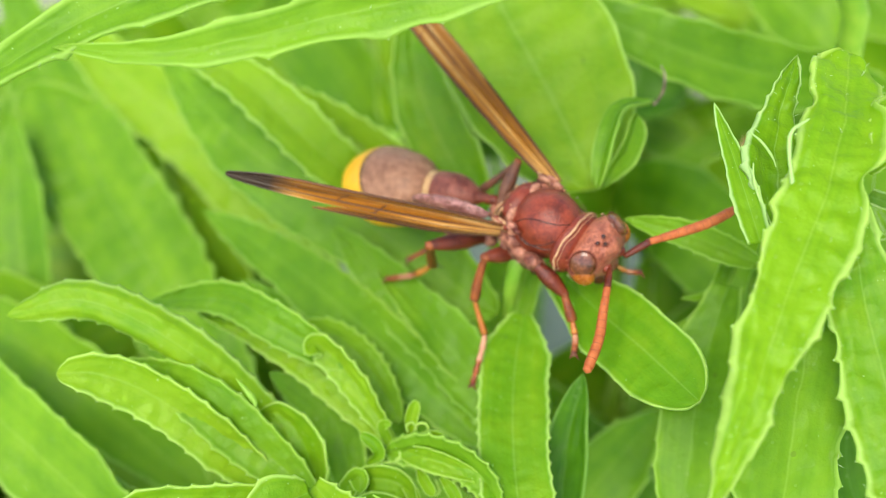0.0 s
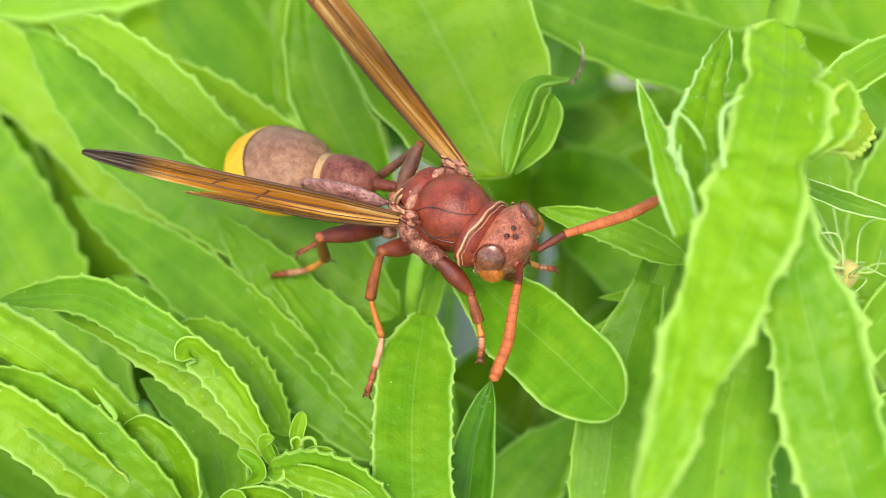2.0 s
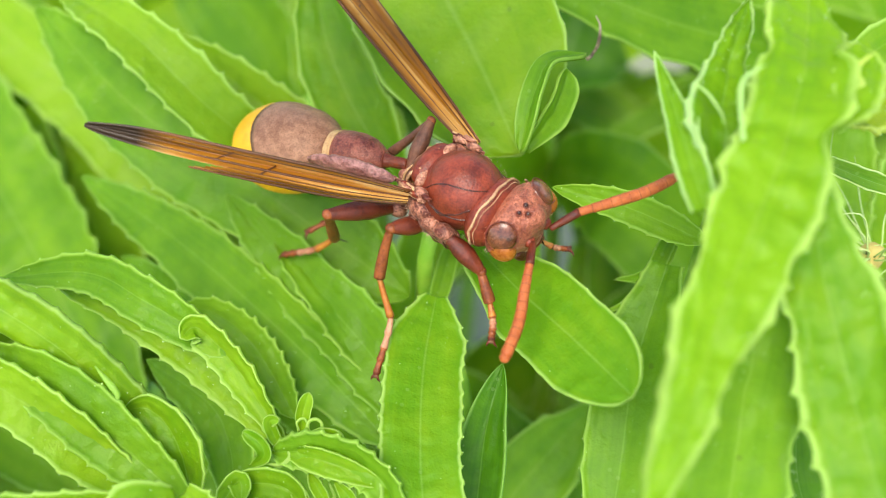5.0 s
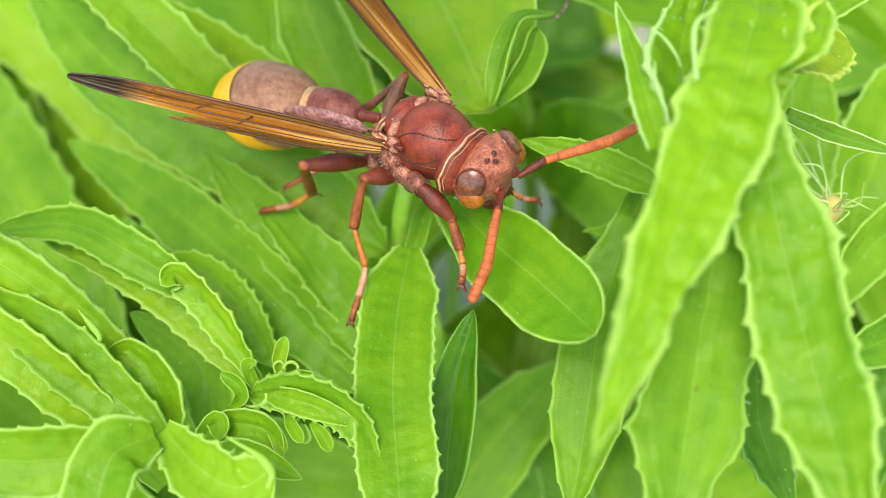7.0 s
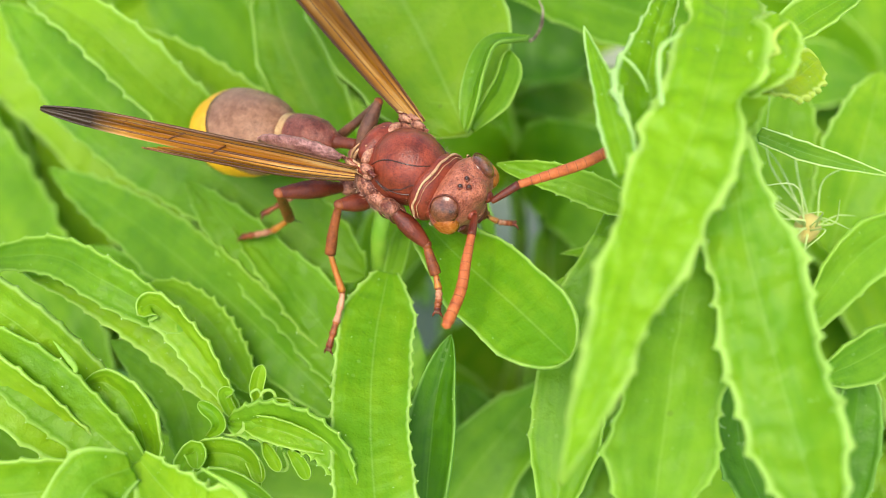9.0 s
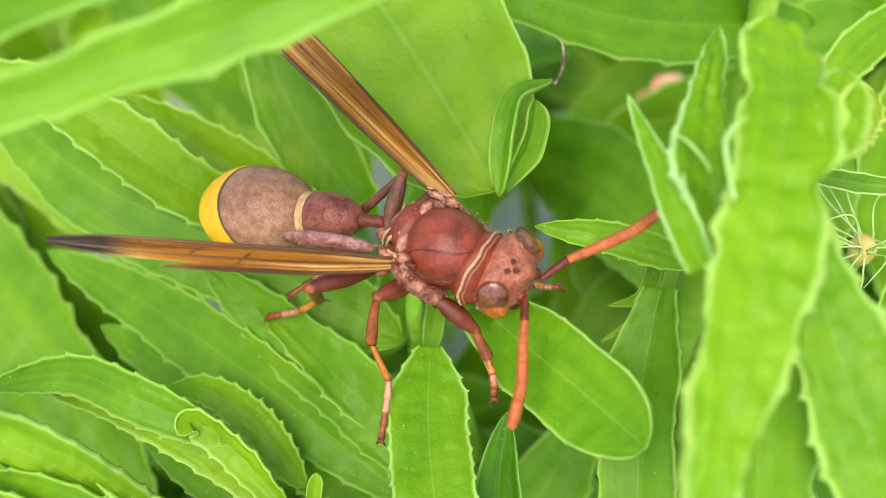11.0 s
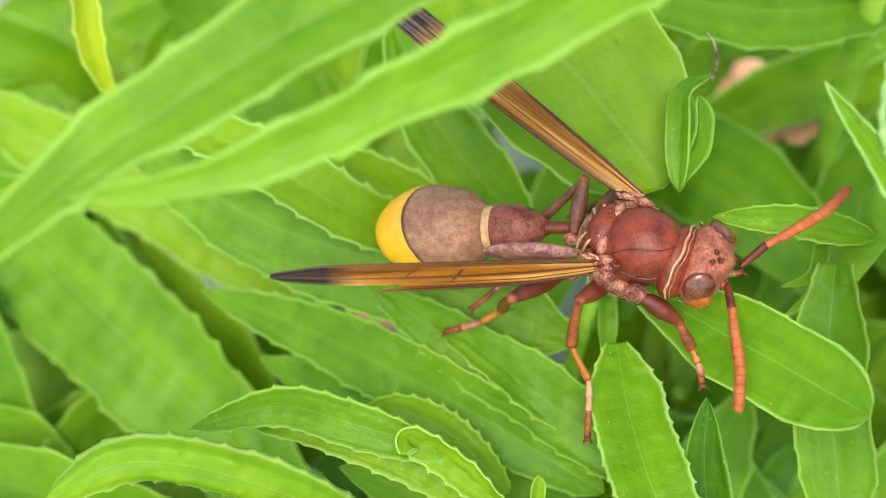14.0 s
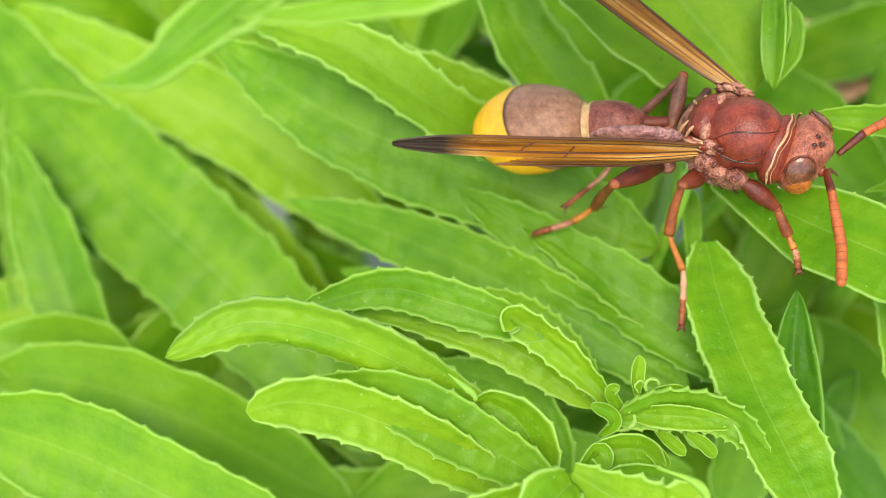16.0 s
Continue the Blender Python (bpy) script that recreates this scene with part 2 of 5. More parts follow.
def wing_material(name, a, b_col, through_light):
    m, nt, b, out = material(name)
    n1 = noise_tex(nt, 400, 4, 0.6)
    sep = nt.nodes.new("ShaderNodeSeparateXYZ")
    uv = nt.nodes.new("ShaderNodeUVMap")
    nt.links.new(uv.outputs[0], sep.inputs[0])
    streak = noise_tex(nt, 1.0, 2, 0.45, "UV", (1.6, 4.6, 1.0))
    streak = calc(nt, "ADD", calc(nt, "MULTIPLY", streak, 0.85), calc(nt, "MULTIPLY", n1, 0.15))
    col = ramp(nt, streak, [(0.31, (0.045, 0.015, 0.003)), (0.4, a), (0.52, (a[0] * 1.5, a[1] * 1.7, a[2] * 2)), (0.63, b_col)])
    side = calc(nt, "POWER", calc(nt, "ABSOLUTE", calc(nt, "SUBTRACT", calc(nt, "MULTIPLY", sep.outputs[1], 2.0), 1.0)), 4.0)
    col = mix(nt, calc(nt, "MULTIPLY", side, 0.5), col, (0.09, 0.032, 0.006))
    # smoky tip
    tip = calc(nt, "MULTIPLY", calc(nt, "SUBTRACT", calc(nt, "ADD", sep.outputs[0], calc(nt, "MULTIPLY", n1, 0.06)), 0.77), 10.0, True)
    root = calc(nt, "SUBTRACT", 1.0, calc(nt, "MULTIPLY", sep.outputs[0], 5.5), True)
    col = mix(nt, calc(nt, "MULTIPLY", root, 0.5), col, b_col)
    col = mix(nt, tip, col, (0.05, 0.03, 0.018))
    nt.links.new(col, b.inputs["Base Color"])
    b.inputs["Roughness"].default_value = 0.33
    b.inputs["Specular IOR Level"].default_value = 0.3
    b.inputs["Coat Weight"].default_value = 0.05
    nt.links.new(bumped(nt, n1, 0.3, 0.00015), b.inputs["Normal"])
    tr = nt.nodes.new("ShaderNodeBsdfTranslucent")
    nt.links.new(col, tr.inputs["Color"])
    clear = nt.nodes.new("ShaderNodeBsdfTransparent")
    clear.inputs["Color"].default_value = (0.95, 0.72, 0.38, 1)
    s1 = nt.nodes.new("ShaderNodeMixShader")
    s1.inputs[0].default_value = through_light
    s2 = nt.nodes.new("ShaderNodeMixShader")
    s2.inputs[0].default_value = 0.1
    nt.links.new(b.outputs[0], s1.inputs[1])
    nt.links.new(tr.outputs[0], s1.inputs[2])
    nt.links.new(s1.outputs[0], s2.inputs[1])
    nt.links.new(clear.outputs[0], s2.inputs[2])
    nt.links.new(s2.outputs[0], out.inputs["Surface"])
    return m


WING = wing_material("amber_wing", (0.33, 0.125, 0.011), (0.74, 0.48, 0.16), 0.42)
VEIN = wing_material("brown_vein", (0.06, 0.018, 0.004), (0.16, 0.055, 0.012), 0.0)


def simple(name, a, b_col, scale, rough=0.6):
    m, nt, b, out = material(name)
    n1 = noise_tex(nt, scale, 5, 0.6)
    nt.links.new(ramp(nt, n1, [(0.35, a), (0.65, b_col)]), b.inputs["Base Color"])
    b.inputs["Roughness"].default_value = rough
    nt.links.new(bumped(nt, n1, 0.5, 0.0004), b.inputs["Normal"])
    return m


STEM = simple("stem_green", (0.13, 0.33, 0.012), (0.27, 0.46, 0.04), 300, 0.5)
DRY = simple("dry_tip", (0.06, 0.04, 0.015), (0.34, 0.3, 0.16), 900, 0.9)
STRAW = simple("straw", (0.25, 0.38, 0.08), (0.42, 0.52, 0.18), 400, 0.6)
BUD = simple("withered_bud", (0.3, 0.22, 0.04), (0.42, 0.36, 0.1), 500, 0.8)
GLAND = simple("pale_gland", (0.36, 0.58, 0.1), (0.52, 0.7, 0.25), 900, 0.4)
FLUFF = simple("pale_fluff", (0.38, 0.55, 0.15), (0.52, 0.66, 0.28), 800, 0.7)
SOIL = simple("pale_sandy_soil", (0.15, 0.17, 0.09), (0.26, 0.27, 0.17), 60, 0.9)
PETAL = simple("peach_petal", (0.62, 0.27, 0.14), (0.74, 0.42, 0.22), 200, 0.6)


# ---------------------------------------------------------------- building blocks
def mesh_object(name, verts, faces, mats, parent, label="", uvs=None, mat_index=None, smooth=True):
    me = bpy.data.meshes.new(name)
    me.from_pydata([tuple(v) for v in verts], [], faces)
    for m in mats if isinstance(mats, (list, tuple)) else [mats]:
        me.materials.append(m)
    if smooth:
        me.polygons.foreach_set("use_smooth", [True] * len(me.polygons))
    if mat_index:
        me.polygons.foreach_set("material_index", mat_index)
    if uvs is not None:
        layer = me.uv_layers.new(name="UVMap")
        idx = np.empty(len(me.loops), dtype=np.int32)
        me.loops.foreach_get("vertex_index", idx)
        layer.data.foreach_set("uv", np.asarray(uvs, dtype=np.float32)[idx].ravel())
    me.update()
    ob = new(name, me)
    if parent:
        ob.parent = parent
    if label:
        tagged(ob, label)
    return ob


def spline(pts, n):
    """n points of a smooth curve through pts, evenly spread, with tangents."""
    p = np.array(pts, float)
    p = np.vstack([2 * p[0] - p[1], p, 2 * p[-1] - p[-2]])
    out = []
    for i in range(1, len(p) - 2):
        for t in np.linspace(0, 1, 24, endpoint=False):
            a, b, c, d = p[i - 1:i + 3]
            out.append(0.5 * (2 * b + (c - a) * t + (2 * a - 5 * b + 4 * c - d) * t * t + (3 * b - a - 3 * c + d) * t ** 3))
    out.append(p[-2])
    out = np.array(out)
    s = np.concatenate([[0], np.cumsum(np.linalg.norm(np.diff(out, axis=0), axis=1))])
    q = np.linspace(0, s[-1], n)
    r = np.stack([np.interp(q, s, out[:, k]) for k in range(3)], 1)
    tan = np.gradient(r, axis=0)
    tan /= np.linalg.norm(tan, axis=1)[:, None] + 1e-12
    return r, tan, s[-1]


def tube(pts, radii, n=24, seg=10, flat=1.0):
    """Vertices and faces of a round limb along pts in mm; radii are spread along it."""
    r, tan, length = spline(pts, n)
    rad = np.interp(np.linspace(0, 1, n), np.linspace(0, 1, len(radii)), radii)
    side = np.cross(tan[0], (0.3, 0.5, 0.8))
    verts, faces = [], []
    for i in range(n):
        side = side - tan[i] * (side @ tan[i])
        side /= np.linalg.norm(side)
        other = np.cross(tan[i], side)
        for k in range(seg):
            a = 2 * math.pi * k / seg
            verts.append((r[i] + rad[i] * (math.cos(a) * side + flat * math.sin(a) * other)) * MM)
    for i in range(n - 1):
        for k in range(seg):
            faces.append((i * seg + k, i * seg + (k + 1) % seg, (i + 1) * seg + (k + 1) % seg, (i + 1) * seg + k))
    faces.append(tuple(range(seg))[::-1])
    faces.append(tuple(range((n - 1) * seg, n * seg)))
    return verts, faces


def ball(c, ax, ay, az, shape=None, nu=28, nv=18):
    """A rounded body at c (mm) with three half axes; shape(x, y, z) may move points of the unit ball."""
    verts, faces = [], []
    c, ax, ay, az = (np.array(v, float) for v in (c, ax, ay, az))
    for j in range(nv + 1):
        th = math.pi * j / nv
        for i in range(nu):
            ph = 2 * math.pi * i / nu
            x, y, z = math.cos(th), math.sin(th) * math.cos(ph), math.sin(th) * math.sin(ph)
            if shape:
                x, y, z = shape(x, y, z)
            verts.append((c + ax * x + ay * y + az * z) * MM)
    for j in range(nv):
        for i in range(nu):
            a, b = j * nu + i, j * nu + (i + 1) % nu
            faces.append((a, b, b + nu, a + nu))
    return verts, faces


def thing(name, label, category, group="", at=(0, 0, 0)):
    ob = new(name)
    ob.location = ORIGIN
    ob.empty_display_size = 0.005
    return tagged(ob, label, category, group)


PROFILES = {
    "lance": lambda u: (max(u, 0) ** 0.55) * (max(1 - u, 0) ** 0.75) * 2.42,
    "strap": lambda u: min(1.0, 0.45 + 2.2 * u) * min(1.0, max(1 - u, 0) * 3.2) ** 0.8,
    "round": lambda u: min(1.0, 0.35 + 1.5 * u) * math.sqrt(max(0.0, 1 - max(0.0, (u - 0.72) / 0.28) ** 2)),
    "blade": lambda u: min(1.0, u * 7) ** 0.5 * min(1.0, max(1 - u, 0) * 1.7) ** 0.85,
    "blunt": lambda u: min(1.0, 0.45 + 2.2 * u) * min(1.0, max(1 - u, 0) * 8.0) ** 0.5 * (1 - 0.25 * max(0.0, u - 0.5)),
    "torn": lambda u: min(1.0, (u * 16) ** 0.5) * min(1.0, max(1 - u, 0) * 2.4) ** 0.85,
    "sword": lambda u: min(1.0, 0.18 + 6.0 * u) ** 0.7 * min(1.0, max(1 - u, 0) * 3.2) ** 0.8,
    "tip": lambda u: max(1 - u, 0) ** 0.7 * min(1.0, 0.6 + 1.2 * u),
}
FACING = np.array((0.0, -0.574, 0.819))


BEAD = ((0.0, 0.02), (0.05, 0.1), (0.13, 0.1), (0.22, 0.0), (0.6, 0.0))   # mm from the margin, lift of the rolled rim


def leaf(plant, pts, width, roll=0.0, mat=None, shape="lance", fold=0.18, teeth=2.3, tooth=0.5, wave=0.3, curl=0.0,
         seed=0, name="leaf", label="", inner=9, thick=0.16, bead=1.0, ragged=0.13, specks=0, rim=1.0, crumple=0.0,
         notches=()):
    """A blade along pts (mm, from base to tip), width mm across, turned by roll degrees about its midrib. fold lifts the
    margins, curl rolls them under, teeth mm apart; the margin is a rolled rim. notches: where along it, which side, how deep,
    how long."""
    rnd = random.Random(seed * 7919 + int(abs(pts[0][0]) * 100) + int(abs(pts[-1][1]) * 10))
    length = sum(math.dist(a, b) for a, b in zip(pts, pts[1:]))
    n = max(24, min(190, int(length / teeth * 8) if teeth else 30))
    r, tan, length = spline(pts, n)
    half = width / 2
    top, low, uvs, tips = [], [], [], []
    off1, off2, ph = rnd.uniform(0, 50), rnd.uniform(0, 50), rnd.uniform(0, 6.28)
    cols = 2 * len(BEAD) + inner
    for i in range(n):
        u = i / (n - 1)
        nrm = FACING - tan[i] * (FACING @ tan[i])
        nrm /= np.linalg.norm(nrm)
        side = np.cross(tan[i], nrm)
        a = radians(roll + 16 * noise.noise((u * length * 0.045 + off1, 3.0, 0)))
        nrm, side = nrm * math.cos(a) - side * math.sin(a), side * math.cos(a) + nrm * math.sin(a)
        w = max(0.02, half * PROFILES[shape](u))
        s = u * length
        k_edge = min(1.0, w / 1.4)
        ends = [(d * (rim if d < 0.5 else 1.0), h) for d, h in BEAD]
        inset = BEAD[-1][0] * k_edge
        row = [(-w + d * k_edge, h, d) for d, h in ends]
        row += [((w - inset) * (2 * (j + 1) / (inner + 1) - 1), 0.0, None) for j in range(inner)]
        row += [(w - d * k_edge, h, d) for d, h in reversed(ends)]
        for x, h, d in row:
            v = x / w
            av = abs(v)
            e = max(0.0, (av - 0.5) / 0.5)
            dist = w - abs(x)
            x *= 1 + ragged * e * noise.noise((s * 0.2 + off2, v > 0, 11.0))
            for at, hand, deep, long in notches:
                if v * hand > 0:
                    x *= 1 - deep * e * math.exp(-((u - at) / long) ** 2)
            if teeth:
                q = (s / teeth + (0.37 if v > 0 else 0.0) + 0.3 * noise.noise((s * 0.3 + off2, v > 0, 0))) % 1.0
                hook = (q ** 3.5 if q < 0.88 else (1 - q) * 5.5) * math.exp(-dist / 0.3)
                x += math.copysign(tooth * k_edge * hook, v)
                h += 0.10 * hook
                h += min(0.2, 0.06 * teeth) * k_edge * math.exp(-((q - 0.45) / (0.38 / teeth)) ** 2 - ((dist - 0.85) / 0.34) ** 2)
            z = fold * w * av ** 1.4 + h * k_edge * bead
            z += wave * half * 0.6 * e * noise.noise((s * 0.14 + off1, v * 1.5, 0.0))
            z += 0.25 * wave * half * e * noise.noise((s * 0.55 + off1, v > 0, 7.0))
            z -= 0.06 * k_edge * max(0.0, 1 - abs(x) / 0.3)
            z += 0.05 * half * noise.noise((s * 0.5 + off1, v * 2.0, 5.0)) + 0.11 * noise.noise((s * 1.3 + off1, x * 1.3, 9.0)) * (1 - e)
            if crumple:
                z += crumple * (noise.noise((s * 0.7 + off2, x * 0.7, 4.0)) + 0.5 * noise.noise((s * 1.9 + off2, x * 1.9, 6.0)))
            if curl:
                z -= curl * half * e * e * (1 + 0.4 * noise.noise((s * 0.2 + off2, v, 2)))
                x *= 1 - 0.16 * abs(curl) * e
            base = r[i] + side * x + nrm * z
            top.append((base + nrm * thick * 0.5) * MM)
            low.append((base - nrm * thick * (0.6 + 1.2 * max(0.0, 1 - abs(x) / 0.35) * k_edge) - nrm * h * k_edge * bead * 1.3) * MM)
            uvs.append((dist / max(0.35, k_edge) / rim, 0.5 + 0.5 * v))
            if teeth and d == 0.0 and 0.8 < q < 0.93 and k_edge > 0.6 and (not tips or s - tips[-1][1] > 0.3 or v * tips[-1][2] < 0):
                tips.append((base + nrm * 0.1, s, v))
    m = len(top)
    faces = []
    for i in range(n - 1):
        for k in range(cols - 1):
            a = i * cols + k
            faces.append((a, a + 1, a + cols + 1, a + cols))
            faces.append((m + a, m + a + cols, m + a + cols + 1, m + a + 1))
        a, b = i * cols, i * cols + cols - 1
        faces.append((a, a + cols, m + a + cols, m + a))
        faces.append((b, m + b, m + b + cols, b + cols))
    for a in (0, (n - 1) * cols):
        for k in range(cols - 1):
            f = (a + k, m + a + k, m + a + k + 1, a + k + 1)
            faces.append(f if a == 0 else f[::-1])
    verts, uvs, shade = top + low, uvs + uvs, [0] * len(faces)

    def dot(p, size):
        k = len(verts)
        for e in ((1, 0, 0), (0, 1, 0), (-1, 0, 0), (0, -1, 0), (0, 0, 1), (0, 0, -1)):
            verts.append((p + np.array(e) * size * rnd.uniform(0.7, 1.2)) * MM)
            uvs.append((1.0, 0.5))
        for i in range(4):
            faces.append((k + i, k + (i + 1) % 4, k + 4))
            faces.append((k + (i + 1) % 4, k + i, k + 5))
        shade.extend([1] * 8)

    # pale glands on the teeth and along the margins, a few short hairs
    for p, _, _ in tips:
        if rnd.random() < 0.65:
            dot(p, rnd.uniform(0.035, 0.075) * (0.7 + 0.3 * rim))
    for k in range(int(specks * 0.45) + (n // 9 if teeth and teeth < 4 else 0)):
        c = rnd.choice((3, 4, 5, 6, cols - 4, cols - 5, cols - 6, cols - 7, rnd.randrange(4, cols - 4)))
        dot(top[rnd.randrange(2, n - 2) * cols + c] / MM, rnd.choice((0.025, 0.03, 0.04, 0.06)))
    if specks > 20:
        sv, sf = [], []
        for k in range(specks // 3):
            p = top[rnd.randrange(2, n - 2) * cols + rnd.choice((0, 1, cols - 1, cols - 2, rnd.randrange(3, cols - 3)))] / MM
            q = p + np.array([rnd.uniform(-1, 1) for _ in range(3)]) * rnd.choice((0.2, 0.3, 0.5)) + FACING * 0.15
            t, fs = tube([p, (p + q) / 2 + FACING * 0.1, q], [0.022, 0.018, 0.008], 4, 4)
            sf += [tuple(a + len(sv) for a in f) for f in fs]
            sv += t
        tagged(mesh_object("down", sv, sf, FLUFF, plant), kind="stuff")
    return mesh_object(name, verts, faces, [mat or LEAF, GLAND], plant, label, uvs, shade)


def stem(plant, pts, radii, mat=None, name="stem", label=""):
    v, f = tube(pts, radii, 30, 12)
    return mesh_object(name, v, f, mat or STEM, plant, label)


# ---------------------------------------------------------------- the wasp
def wv(f, l, u, c=(0, 0, 0)):
    """A point of the wasp, in mm fore, left and up of c."""
    return np.array(c, float) + f * np.array(FORE) + l * np.array(LEFT) + u * np.array(UP)


def limb(parent, name, pts, radii, mat, label="", n=16, seg=10, flat=1.0):
    v, f = tube(pts, radii, n, seg, flat)
    return mesh_object(name, v, f, mat, parent, label)


def body(parent, name, c, a, mat, shape=None, axes=None, label="", nu=28, nv=18):
    ax = axes or (np.array(FORE), np.array(LEFT), np.array(UP))
    v, f = ball(c, *(np.array(x) * s for x, s in zip(ax, a)), shape, nu, nv)
    return mesh_object(name, v, f, mat, parent, label)


def turned(axes, deg, about):
    q = Matrix.Rotation(radians(deg), 3, Vector(about))
    return tuple(np.array(q @ Vector(a)) for a in axes)


AXES = (np.array(FORE), np.array(LEFT), np.array(UP))


def wing(parent, base, tip, sag, across, width, notch, blunt=0.72, root=0.5, spread=4.5):
    """A wing folded lengthwise: two long pleats, a strong front vein and thinner veins between."""
    base, tip, across = np.array(base, float), np.array(tip, float), np.array(across, float)
    along = tip - base
    across = across - along * (across @ along) / (along @ along)
    across /= np.linalg.norm(across)
    up = np.cross(along / np.linalg.norm(along), across)
    n, cols = 60, 25

    def place(u, v):
        w = width * (root + (1 - root) * min(1, u * spread) ** 0.8) * (max(0.0, 1 - max(0, (u - blunt) / (1.005 - blunt)) ** 2) ** 0.5)
        lift = width * (0.2 * math.cos(v * 9.4) + 0.05 * math.cos(v * 34 + 5 * u)) * (1 - 0.5 * u) * w / width
        bow = sag * 4 * u * (1 - u)
        return base + along * u + across * ((v - 0.4) * w + 0.4 * width + 0.25 * bow) + up * (lift + bow)

    v, f, uv, idx = [], [], [], []
    for s in (0.03, -0.03):
        for i in range(n):
            for k in range(cols):
                u, w = i / (n - 1), k / (cols - 1)
                v.append((place(u, w) + up * s) * MM)
                uv.append((u, w))
    m = n * cols
    for i in range(n - 1):
        for k in range(cols - 1):
            if k > cols * 0.62 and i / n > notch - 0.32 * (1 - k / cols):
                continue
            a = i * cols + k
            f.append((a, a + 1, a + cols + 1, a + cols))
            f.append((m + a, m + a + cols, m + a + cols + 1, m + a + 1))
    blade = mesh_object("wing", v, f, WING, parent, "amber folded wing with a smoky tip", uv)
    for w, r0, end in ((0.0, 0.12, 0.99), (0.2, 0.05, 0.95), (0.5, 0.085, 0.84), (0.64, 0.04, notch - 0.12), (0.82, 0.06, notch - 0.07), (0.98, 0.12, notch - 0.01)):
        pts = [place(u, w) + up * 0.05 for u in np.linspace(0.0, end, 9)]
        t, fs = tube(pts, [r0 * 0.8, r0, r0 * 0.9, r0 * 0.5], 30, 6)
        uvs = [(end * (i // 6) / 29, 0.5) for i in range(len(t))]
        mesh_object("vein", t, fs, VEIN, blade, uvs=uvs)
    for u0, w0, u1, w1 in ((0.55, 0.16, 0.6, 0.5), (0.72, 0.0, 0.75, 0.33), (0.42, 0.33, 0.46, 0.64)):
        pts = [place(u0 + (u1 - u0) * q, w0 + (w1 - w0) * q) + up * 0.05 for q in (0, 0.5, 1)]
        t, fs = tube(pts, [0.055, 0.055], 8, 6)
        mesh_object("vein", t, fs, VEIN, blade, uvs=[(u0, 0.5)] * len(t))
    return blade


wasp = thing("wasp", "red-brown paper wasp with amber wings and yellow-tipped abdomen", "wasp")
TH = np.array((0.6, 1.45, -2.0))      # middle of the thorax
HD = np.array((4.2, -0.65, -2.15))   # middle of the head


